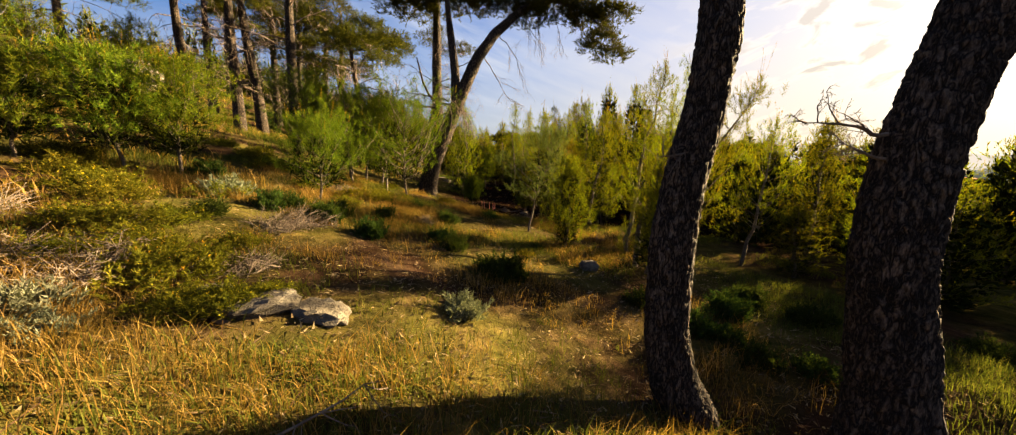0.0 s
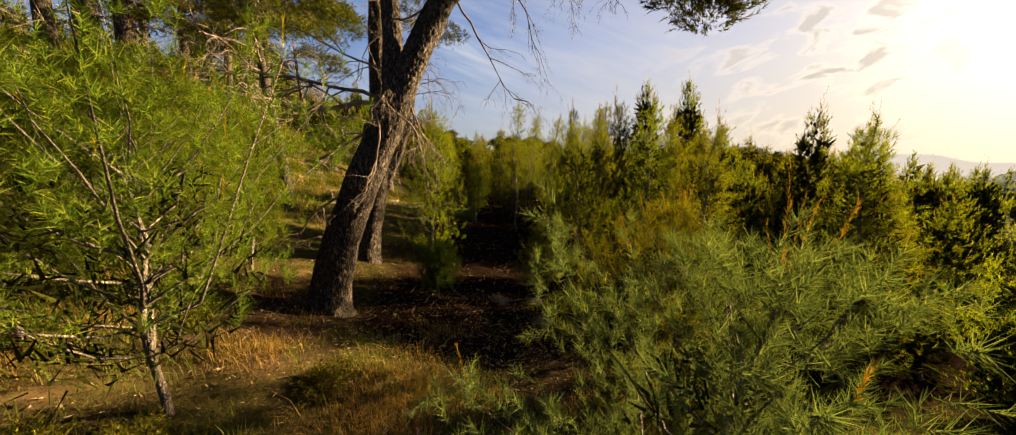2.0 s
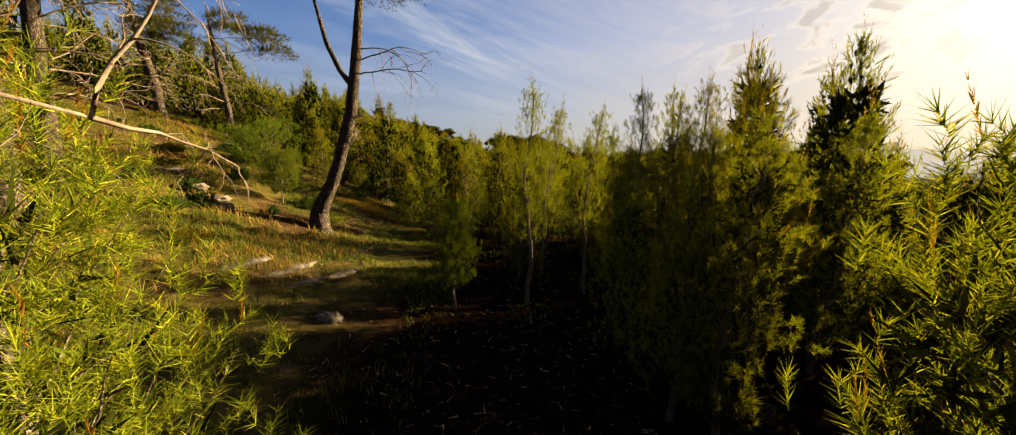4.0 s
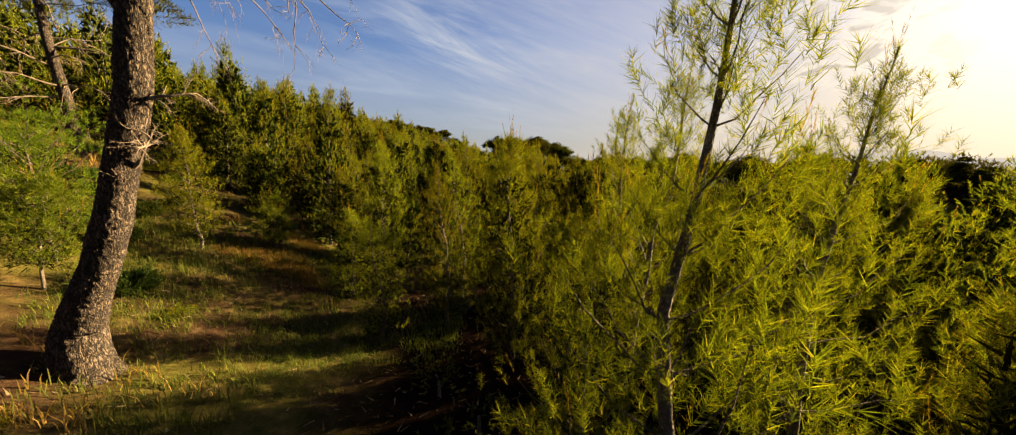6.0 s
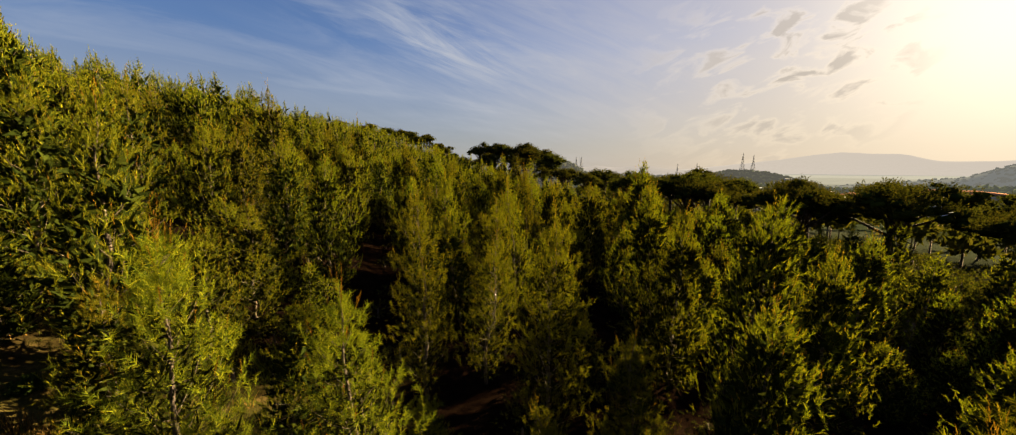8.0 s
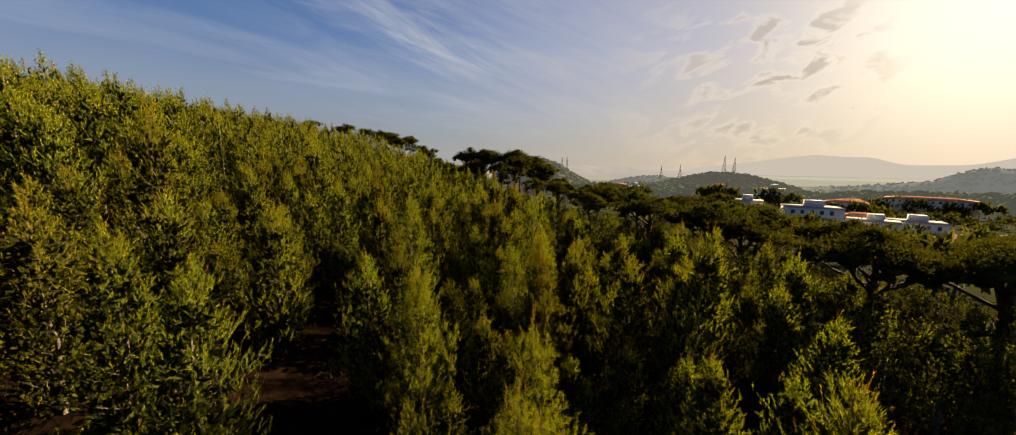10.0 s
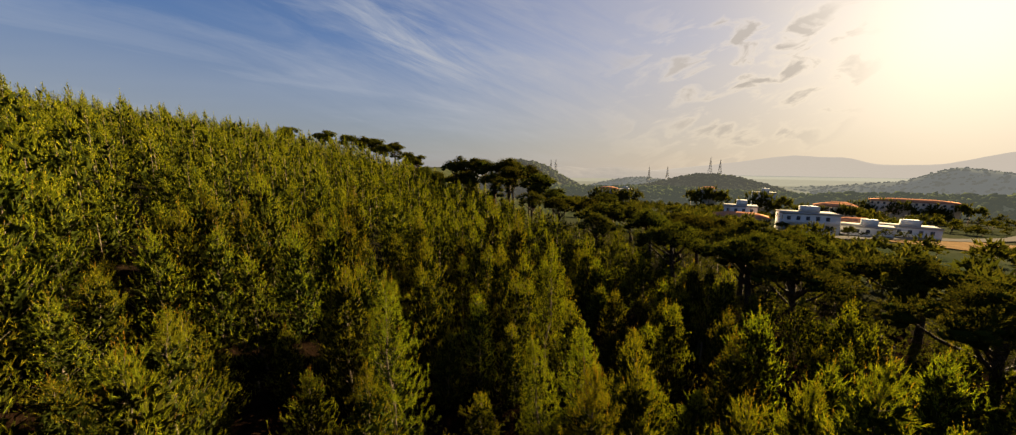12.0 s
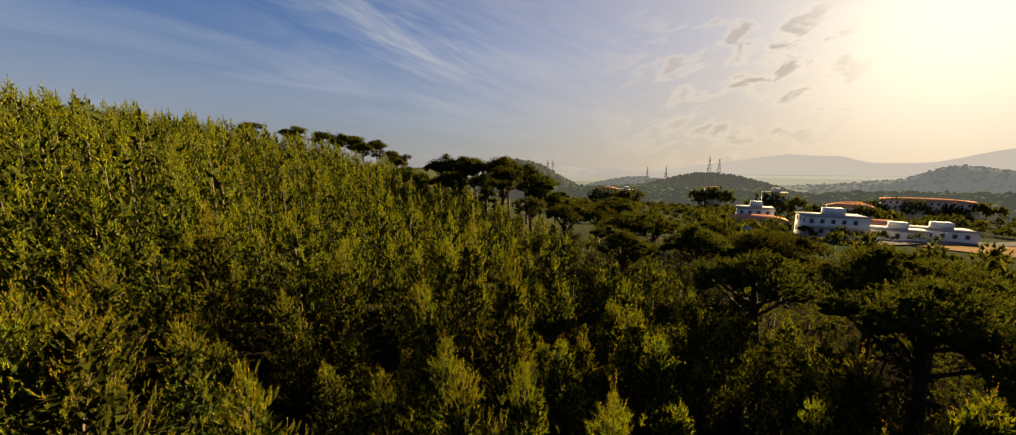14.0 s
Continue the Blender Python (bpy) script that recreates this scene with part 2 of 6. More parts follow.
BARK_YOUNG = bark_material("young_pine_bark", (0.150, 0.120, 0.090), (0.050, 0.038, 0.030), 0.5, 30.0)
DEAD_WOOD = rough_surface("dead_wood", [(0.06, 0.045, 0.035), (0.12, 0.09, 0.07), (0.22, 0.17, 0.13)], 6, 40, 0.5, 0.01)
STONE = rough_surface("limestone", [(0.045, 0.038, 0.029), (0.095, 0.080, 0.063), (0.155, 0.135, 0.108)], 6, 38, 0.9, 0.03)
CONCRETE = rough_surface("weathered_concrete", [(0.15, 0.13, 0.10), (0.20, 0.175, 0.14), (0.25, 0.22, 0.18)], 1.2, 14, 0.3, 0.01)


def ground_material():
    m, t, p, o = material("hillside_soil")
    co = object_coords(t)
    s = t.nodes.new("ShaderNodeSeparateXYZ")
    t.links.new(co, s.inputs[0])
    large, mid, fine = noise_tex(t, co, 0.33, 5.0, 0.6), noise_tex(t, co, 2.2, 6.0, 0.65), noise_tex(t, co, 26.0, 6.0, 0.7)
    litter = ramp(t, mid, [(0.3, (0.022, 0.012, 0.007)), (0.55, (0.055, 0.030, 0.017)), (0.75, (0.130, 0.078, 0.042))])
    turf = ramp(t, mid, [(0.3, (0.030, 0.034, 0.008)), (0.55, (0.095, 0.078, 0.020)), (0.75, (0.220, 0.150, 0.048))])
    col = mix_rgb(t, ramp(t, large, [(0.40, 0.0), (0.56, 1.0)]), litter, turf)
    # pine litter on the floor of the plantation, darkened to paint the trees' shade
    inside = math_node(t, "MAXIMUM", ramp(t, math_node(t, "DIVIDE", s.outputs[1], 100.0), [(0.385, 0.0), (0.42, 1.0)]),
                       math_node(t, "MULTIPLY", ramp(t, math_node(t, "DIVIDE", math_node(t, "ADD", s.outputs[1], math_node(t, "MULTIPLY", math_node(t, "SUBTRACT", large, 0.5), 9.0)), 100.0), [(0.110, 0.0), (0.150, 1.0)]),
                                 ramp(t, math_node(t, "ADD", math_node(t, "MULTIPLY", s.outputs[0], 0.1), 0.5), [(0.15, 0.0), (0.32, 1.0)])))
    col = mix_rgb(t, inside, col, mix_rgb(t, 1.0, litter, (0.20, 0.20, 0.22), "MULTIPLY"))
    # scrub and woods in the valley, seen from far
    valley = ramp(t, noise_tex(t, co, 0.012, 8.0, 0.7), [(0.40, (0.030, 0.040, 0.022)), (0.60, (0.055, 0.060, 0.038)), (0.74, (0.095, 0.085, 0.055))])
    away = ramp(t, math_node(t, "DIVIDE", s.outputs[1], 600.0), [(0.10, 0.0), (0.25, 1.0)])
    aside = ramp(t, math_node(t, "DIVIDE", s.outputs[0], 100.0), [(0.32, 0.0), (0.60, 1.0)])
    col = mix_rgb(t, math_node(t, "MAXIMUM", away, aside), col, valley)
    col = mix_rgb(t, 0.7, col, ramp(t, fine, [(0.3, 0.10), (0.7, 0.60)]), "MULTIPLY")
    t.links.new(col, p.inputs["Base Color"])
    p.inputs["Roughness"].default_value = 0.95
    p.inputs["Specular IOR Level"].default_value = 0.0
    bump(t, math_node(t, "ADD", mid, fine), 0.7, 0.03, p)
    return m


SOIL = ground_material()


def plain(name, colour, roughness=0.8, metallic=0.0):
    m, t, p, o = material(name)
    a = noise_tex(t, object_coords(t), 1.5, 5.0, 0.6)
    t.links.new(mix_rgb(t, 0.35, colour, ramp(t, a, [(0.3, 0.55), (0.7, 1.0)]), "MULTIPLY"), p.inputs["Base Color"])
    p.inputs["Roughness"].default_value, p.inputs["Metallic"].default_value = roughness, metallic
    p.inputs["Specular IOR Level"].default_value = 0.5 if roughness < 0.6 else 0.0
    return m


WHITE_WALL = plain("white_render", (0.52, 0.51, 0.50))
CREAM_WALL = plain("cream_render", (0.52, 0.44, 0.35))
ROOF_TILE = plain("terracotta_roof", (0.36, 0.17, 0.10))
FLAT_ROOF = plain("flat_roof_screed", (0.26, 0.25, 0.24))
GLASS = plain("window_glass", (0.03, 0.035, 0.045), 0.08)
STEEL = plain("weathered_steel", (0.16, 0.16, 0.165), 0.8, 0.0)
ASPHALT = plain("pale_asphalt", (0.10, 0.095, 0.09))


def distant(name, tone, haze, haze_glow):
    """Far land; the haze of the air is painted on as an emission."""
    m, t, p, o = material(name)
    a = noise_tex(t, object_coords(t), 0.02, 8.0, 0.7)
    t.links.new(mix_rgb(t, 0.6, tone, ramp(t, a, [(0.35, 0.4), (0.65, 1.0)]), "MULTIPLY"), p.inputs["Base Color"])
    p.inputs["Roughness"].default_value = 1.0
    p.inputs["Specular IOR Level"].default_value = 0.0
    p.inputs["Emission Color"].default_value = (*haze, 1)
    p.inputs["Emission Strength"].default_value = haze_glow * 0.545
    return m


# ---- mesh tools ----


def mesh_of(name, verts, faces, mats, slots=None, smooth=False):
    """A mesh from vertex rows and triangles or quads (arrays)."""
    me = bpy.data.meshes.new(name)
    verts = np.asarray(verts, np.float32)
    if not isinstance(faces, list):
        faces = [np.asarray(faces, np.int32)]
    faces = [f for f in faces if len(f)]
    loops = np.concatenate([f.ravel() for f in faces])
    sizes = np.concatenate([np.full(len(f), f.shape[1]) for f in faces])
    me.vertices.add(len(verts))
    me.vertices.foreach_set("co", verts.ravel())
    me.loops.add(len(loops))
    me.loops.foreach_set("vertex_index", loops.astype(np.int32))
    me.polygons.add(len(sizes))
    me.polygons.foreach_set("loop_start", np.r_[0, np.cumsum(sizes)[:-1]].astype(np.int32))
    for mat in mats if isinstance(mats, (list, tuple)) else [mats]:
        me.materials.append(mat)
    if slots is not None:
        me.polygons.foreach_set("material_index", np.asarray(slots, np.int32))
    if smooth:
        me.polygons.foreach_set("use_smooth", np.ones(len(sizes), bool))
    me.update(calc_edges=True)
    return me


class Shape:
    """Gathers vertices with triangles and quads."""

    def __init__(self):
        self.v, self.t, self.q, self.n = [], [], [], 0

    def add(self, v, t=None, q=None):
        v = np.asarray(v, float).reshape(-1, 3)
        if t is not None and len(t):
            self.t.append(np.asarray(t, int).reshape(-1, 3) + self.n)
        if q is not None and len(q):
            self.q.append(np.asarray(q, int).reshape(-1, 4) + self.n)
        self.v.append(v)
        self.n += len(v)
        return self

    def arrays(self):
        return (np.concatenate(self.v), np.concatenate(self.t) if self.t else np.zeros((0, 3), int),
                np.concatenate(self.q) if self.q else np.zeros((0, 4), int))

    def mesh(self, name, mat, smooth=False):
        v, t, q = self.arrays()
        return mesh_of(name, v, [t, q], mat, None, smooth)


def part(name, shape, mat, parent, label="", smooth=False):
    ob = new(name, shape.mesh(name, mat, smooth) if isinstance(shape, Shape) else shape)
    ob.parent = parent
    return tagged(ob, label)


def unit(v):
    return v / np.maximum(np.linalg.norm(v, axis=-1, keepdims=True), 1e-9)


def tube(shape, pts, radii, sides=6, wobble=0.0, rng=None):
    """A round limb along pts, closed at the far end."""
    pts, radii = np.asarray(pts, float), np.asarray(radii, float)
    way = unit(np.gradient(pts, axis=0))
    ref = np.where(np.abs(way[:, 2:3]) > 0.9, [[1.0, 0, 0]], [[0, 0, 1.0]])
    a = unit(np.cross(way, ref))
    b = np.cross(way, a)
    ang = np.linspace(0, 2 * math.pi, sides, endpoint=False)
    r = radii[:, None] * np.ones(sides)
    if wobble:
        r = r * (1 + wobble * rng.standard_normal(r.shape))
    ring = pts[:, None] + r[..., None] * (np.cos(ang)[None, :, None] * a[:, None] + np.sin(ang)[None, :, None] * b[:, None])
    n, i, j = len(pts), np.arange(len(pts) - 1)[:, None] * sides, np.arange(sides)[None]
    k = (j + 1) % sides
    q = np.stack([i + j, i + k, i + k + sides, i + j + sides], -1).reshape(-1, 4)
    cap = [[(n - 1) * sides, (n - 1) * sides + s, (n - 1) * sides + s + 1] for s in range(1, sides - 1)]
    shape.add(ring, cap, q)


def box(shape, lo, hi):
    (x, y, z), (X, Y, Z) = lo, hi
    shape.add([(x, y, z), (X, y, z), (X, Y, z), (x, Y, z), (x, y, Z), (X, y, Z), (X, Y, Z), (x, Y, Z)], None,
              [(0, 3, 2, 1), (4, 5, 6, 7), (0, 1, 5, 4), (1, 2, 6, 5), (2, 3, 7, 6), (3, 0, 4, 7)])


def blades(rng, base, way, length, width, spread, per, needle=(0.075, 0.12)):
    """Needles round shoots: base, way and length of each shoot, each needle a thin blade of one triangle."""
    n = len(base)
    s = rng.uniform(0.0, 1.0, (n, per, 1))
    side = rng.standard_normal((n, per, 3))
    side -= (side * way[:, None]).sum(-1, keepdims=True) * way[:, None]
    side = unit(side)
    ln = np.broadcast_to(np.asarray(length, float).reshape(-1, 1, 1), (n, 1, 1))
    start = base[:, None] + way[:, None] * s * ln
    d = unit(way[:, None] * rng.uniform(0.5, 1.1, (n, per, 1)) + side * spread * rng.uniform(0.5, 1.2, (n, per, 1)))
    nl = rng.uniform(needle[0], needle[1], (n, per, 1))
    w = unit(np.cross(d, rng.standard_normal((n, per, 3)))) * width * rng.uniform(0.7, 1.3, (n, per, 1))
    tri = np.stack([start - w / 2, start + w / 2, start + d * nl], 2).reshape(-1, 3)
    return tri


OCTA = (np.array([(1, 0, 0), (-1, 0, 0), (0, 1, 0), (0, -1, 0), (0, 0, 1), (0, 0, -1)], float),
        np.array([(0, 2, 4), (2, 1, 4), (1, 3, 4), (3, 0, 4), (2, 0, 5), (1, 2, 5), (3, 1, 5), (0, 3, 5)]))
PHI = (1 + 5 ** 0.5) / 2
ICO = (unit(np.array([(-1, PHI, 0), (1, PHI, 0), (-1, -PHI, 0), (1, -PHI, 0), (0, -1, PHI), (0, 1, PHI), (0, -1, -PHI), (0, 1, -PHI), (PHI, 0, -1), (PHI, 0, 1), (-PHI, 0, -1), (-PHI, 0, 1)])),
       np.array([(0, 11, 5), (0, 5, 1), (0, 1, 7), (0, 7, 10), (0, 10, 11), (1, 5, 9), (5, 11, 4), (11, 10, 2), (10, 7, 6), (7, 1, 8), (3, 9, 4), (3, 4, 2), (3, 2, 6), (3, 6, 8), (3, 8, 9), (4, 9, 5), (2, 4, 11), (6, 2, 10), (8, 6, 7), (9, 8, 1)]))


def hearts(rng, centre, lean, radius, solid, tall=1.9):
    """Small uneven solids: dark clump fill that paints shade under needles, also far tree crowns."""
    v, f = solid
    n = len(centre)
    u = v[None] * rng.uniform(0.6, 1.2, (n, len(v), 1)) + rng.standard_normal((n, len(v), 3)) * 0.12
    u = u + lean[:, None] * (u * lean[:, None]).sum(-1, keepdims=True) * (tall - 1)
    pts = centre[:, None] + u * radius[:, None, None]
    return pts.reshape(-1, 3), (f[None] + (np.arange(n) * len(v))[:, None, None]).reshape(-1, 3)


def plumes(rng, start, end, per, width, needle, spread=0.6):
    """Brushes of needles, packed round each shoot from start to end and closing over its tip."""
    n = len(start)
    axis = end - start
    way = unit(axis)
    s = rng.uniform(0.0, 1.0, (n, per, 1)) ** 0.8
    side = rng.standard_normal((n, per, 3))
    side = unit(side - (side * way[:, None]).sum(-1, keepdims=True) * way[:, None])
    root = start[:, None] + axis[:, None] * s
    d = unit(way[:, None] * rng.uniform(0.6, 1.2, (n, per, 1)) + side * spread * rng.uniform(0.4, 1.3, (n, per, 1)) * (1.15 - 0.6 * s))
    nl = rng.uniform(needle[0], needle[1], (n, per, 1))
    w = unit(np.cross(d, rng.standard_normal((n, per, 3)))) * width * rng.uniform(0.7, 1.3, (n, per, 1))
    return np.stack([root - w / 2, root + w / 2, root + d * nl], 2).reshape(-1, 3)


def tris_of(v):
    return np.arange(len(v)).reshape(-1, 3)


# ---- the lie of the land ----


def sstep(a, b, v):
    t = np.clip((v - a) / (b - a), 0, 1)
    return t * t * (3 - 2 * t)


def land(x, y, fine=True):
    """Height of the ground: a hill that rises to the left, a slope that falls to the valley on the right."""
    x, y = np.asarray(x, float), np.asarray(y, float)
    near = 0.27 * np.logaddexp(0, -(x - 0.6) * 2.2) / 2.2 * 1.0
    far = (0.44 - 0.08 * sstep(36, 60, y)) * np.logaddexp(0, -(x + 4.6) * 1.1) / 1.1 + 0.05 * np.logaddexp(0, -x)
    rise = near + (far - near) * sstep(22, 33, y)
    hill = 22 * (1 - np.exp(-rise / 22)) * (1 - 0.55 * sstep(150, 340, y)) * (1 - 0.9 * sstep(350, 900, y))
    hill = hill * (1 - 0.95 * sstep(180, 700, -x)) + 3.5 * np.exp(-((y - 190) / 60) ** 2 - ((x + 25) / 40) ** 2)
    fall = np.logaddexp(0, (x - 1.2) * 1.6) / 1.6
    right = -20 * (1 - np.exp(-0.125 * fall / 20)) * (1 - 0.35 * sstep(16, 34, y) * sstep(120, 40, y))
    right = right - 0.55 * np.exp(-((y - 4.9) / 2.2) ** 2 - ((x - 2.1) / 1.4) ** 2)
    away = -18 * sstep(130, 520, y) * sstep(-160, 40, x) - 2 * sstep(90, 200, y) * sstep(-30, 30, x) - 26 * sstep(400, 600, np.hypot(x, y)) * sstep(-160, 40, x)
    dip = -0.42 * sstep(12.5, 15.5, y) * sstep(29, 23, y) * sstep(-11, -5, x)
    h = hill + right + away + dip
    if fine:
        h = h + 0.05 * np.sin(x * 1.7 + 0.6 * y) * np.sin(y * 1.3 - 0.4 * x) + 0.03 * np.sin(x * 4.1 + 1.0) * np.sin(y * 3.7 + 2.0)
    return h


def at_ground(x, y, sink=0.03):
    return float(land(x, y)) - sink


def spread_axis(lo_far, lo, hi, hi_far, step):
    """Grid lines, close together from lo to hi and ever wider beyond."""
    inner = list(np.arange(lo, hi + step / 2, step))
    up, d = [], step
    while (up or inner)[-1] < hi_far:
        d *= 1.16
        up.append((up or inner)[-1] + d)
    down, d = [], step
    while (down or inner[:1])[-1] > lo_far:
        d *= 1.16
        down.append((down or inner[:1])[-1] - d)
    return np.array(down[::-1] + inner + up)


gx, gy = spread_axis(-4600, -14, 8, 4600, 0.2), spread_axis(-4600, -2, 42, 4600, 0.2)
GX, GY = np.meshgrid(gx, gy)
rough = np.random.default_rng(5).standard_normal(GX.shape) * 0.012 * (np.abs(GX) < 20) * (GY < 50) * (GY > -5)
nx, ny = len(gx), len(gy)
ii = (np.arange(ny - 1)[:, None] * nx + np.arange(nx - 1)[None]).ravel()
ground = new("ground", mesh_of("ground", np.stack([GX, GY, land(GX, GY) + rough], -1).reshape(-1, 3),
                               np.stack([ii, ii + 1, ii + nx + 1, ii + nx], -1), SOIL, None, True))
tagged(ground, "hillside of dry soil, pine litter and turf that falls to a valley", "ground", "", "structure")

# ---- pines ----


def young_pine_shapes(seed, H, R, whorl=5.0, plumes_per=8, per=60, width=0.006, lean=0.0, bare=0.10, sides=6, needle=(0.06, 0.10), plume=0.26, pad=0.20, gap=0.34, spread=0.55, up=1.1, candles=0.75, heart=0.0, old=(), taper=1.02):
    """A young pine: slim stem, whorls of branches that sweep upwards, each ending in a pad of upright needle brushes
    over a dark heart.
    Returns the wood, the needles, the fresh shoots and the dark fill that paints inner shade."""
    rng = np.random.default_rng(seed)
    wood, crown, shoots, inside = Shape(), Shape(), Shape(), Shape()
    n = 12
    z = np.linspace(0, 1, n)
    bend = np.cumsum(rng.standard_normal((n, 2)) * 0.010 * H, 0)
    bend -= bend[:1]
    stem = np.c_[bend[:, 0] + lean * H * z ** 1.3, bend[:, 1], z * H]
    tube(wood, np.vstack([stem[:1] - [0, 0, 0.12], stem]), np.r_[0.012 * H + 0.010, (0.0100 * H + 0.008) * (1 - z) ** 0.9 + 0.004], sides)

    def on_stem(f):
        return np.array([np.interp(f, z, stem[:, i]) for i in range(3)])
    lo, hi, top_lo, top_hi, core, core_way, core_r = [], [], [], [], [], [], []
    level = bare * H
    skew = rng.uniform(0, 6.28)
    while level < 0.95 * H:
        f = level / H
        p = on_stem(f)
        count = max(3, int(round(rng.uniform(0.85, 1.2) * whorl * (1.0 - 0.35 * f))))
        turn = rng.uniform(0, 6.28)
        for k in range(count):
            a = turn + k * 6.283 / count + rng.uniform(-0.4, 0.4)
            g = (f - bare) / (1 - bare)
            L = R * min(1.0, 0.62 + 1.6 * g) * (1.0 - g) ** taper * rng.uniform(0.62, 1.16) * (1 + 0.16 * math.cos(a - skew)) + 0.05
            rise = rng.uniform(0.25, 0.75) + 0.5 * f
            s = np.linspace(0, 1, 5)[:, None]
            out_ = np.array([math.cos(a), math.sin(a), 0])
            pts = p + out_ * L * s * (1 - 0.12 * s) + np.array([0, 0, 1]) * L * (rise * s * 0.7 + 0.45 * s ** 2 * rng.uniform(0.3, 1.2))
            pts[1:] += rng.standard_normal((4, 3)) * 0.03 * L
            tube(wood, pts[::2] if sides < 6 else pts, np.linspace(0.005 + 0.007 * L, 0.002, 3 if sides < 6 else 5), 3)
            size = pad * rng.uniform(0.75, 1.25) * (0.55 + 0.45 * min(1.0, L / (0.6 * R)))
            m = max(2, int(round(plumes_per * rng.uniform(0.75, 1.25) * (0.4 + 0.6 * min(1.0, L / (0.7 * R))))))
            for i in range(m):
                t = 1.0 - (0.0 if i == 0 else 0.55 * rng.uniform(0.0, 1.0) ** 1.2)
                q = np.array([np.interp(t, s[:, 0], pts[:, c]) for c in range(3)])
                q = q + rng.standard_normal(3) * (size, size, size * 0.45) * (0.25 if i == 0 else 0.75)
                w = unit(out_ * rng.uniform(0.05, 0.7) + [0, 0, up] + rng.standard_normal(3) * (0.15 if i == 0 else 0.38))
                ln = plume * rng.uniform(0.6, 1.25) * (0.7 + 0.4 * (1 - f))
                lo.append(q - w * ln * 0.3), hi.append(q + w * ln * 0.7)
            if rng.random() < candles * (0.35 + 0.65 * f):
                w = unit(out_ * 0.25 + [0, 0, 1.0] + rng.standard_normal(3) * 0.1)
                top_lo.append(pts[-1] + w * 0.05), top_hi.append(pts[-1] + w * (0.10 + plume * rng.uniform(0.5, 1.1)))
            if heart:
                w = unit(pts[-1] - pts[2] + [0, 0, 0.05])
                core.append(pts[3] - [0, 0, size * 0.30]), core_way.append(w), core_r.append(heart * size / 0.20)
        level += gap * rng.uniform(0.8, 1.2) * (0.45 + 0.12 * H) * (1.1 - 0.45 * f)
    for f in np.arange(0.86, 1.0, 0.03):
        q = on_stem(f)
        for _ in range(3):
            w = unit(rng.standard_normal(3) * 0.30 + [0, 0, 1.0])
            lo.append(q - w * 0.05), hi.append(q + w * plume * rng.uniform(0.5, 0.9))
    for i in range(6):
        q = on_stem(rng.uniform(0.92, 1.0))
        w = unit(rng.standard_normal(3) * 0.12 + [0, 0, 1])
        top_lo.append(q), top_hi.append(q + w * rng.uniform(0.25, 0.60))
    lo, hi, top_lo, top_hi = np.array(lo), np.array(hi), np.array(top_lo), np.array(top_hi)
    v = plumes(rng, lo, hi, per, width, needle, spread)
    crown.add(v, tris_of(v))
    v = plumes(rng, top_lo, top_hi, max(6, int(per * 0.8)), width, (needle[0] * 0.5, needle[1] * 0.5), 0.4)
    shoots.add(v, tris_of(v))
    # shade inside the crown, put in as dark solids and broad dark blades
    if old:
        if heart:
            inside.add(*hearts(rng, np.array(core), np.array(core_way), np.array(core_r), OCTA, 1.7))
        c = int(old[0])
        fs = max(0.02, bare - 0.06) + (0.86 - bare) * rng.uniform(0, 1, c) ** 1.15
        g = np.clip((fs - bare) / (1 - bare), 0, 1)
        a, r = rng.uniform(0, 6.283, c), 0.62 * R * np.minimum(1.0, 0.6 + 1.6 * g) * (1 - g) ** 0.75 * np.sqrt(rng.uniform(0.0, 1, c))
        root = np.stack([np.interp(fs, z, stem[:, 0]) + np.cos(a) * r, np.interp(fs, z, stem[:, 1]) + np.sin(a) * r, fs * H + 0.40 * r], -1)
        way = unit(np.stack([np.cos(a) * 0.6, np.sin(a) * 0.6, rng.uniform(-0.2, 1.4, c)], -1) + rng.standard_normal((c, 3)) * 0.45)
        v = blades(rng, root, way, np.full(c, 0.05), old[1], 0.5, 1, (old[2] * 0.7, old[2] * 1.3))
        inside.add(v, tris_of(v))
    return wood, crown, shoots, inside


def make_pine(label, wood, crown, shoots, inner, needles, group="young pines of the plantation"):
    tree = tagged(new("young_pine"), label, "tree", group)
    part("trunk", wood, BARK_YOUNG, tree, "slender grey-brown stem with thin branches", True)
    part("crown", crown, needles, tree)
    tagged(part("new_growth", shoots, NEW_SHOOTS, tree), "yellowish upright fresh shoots", "", "", "stuff")
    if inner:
        part("inner_crown", inner, NEEDLES_SHADE, tree, "dark needles added inside the crown as painted shade")
    return tree


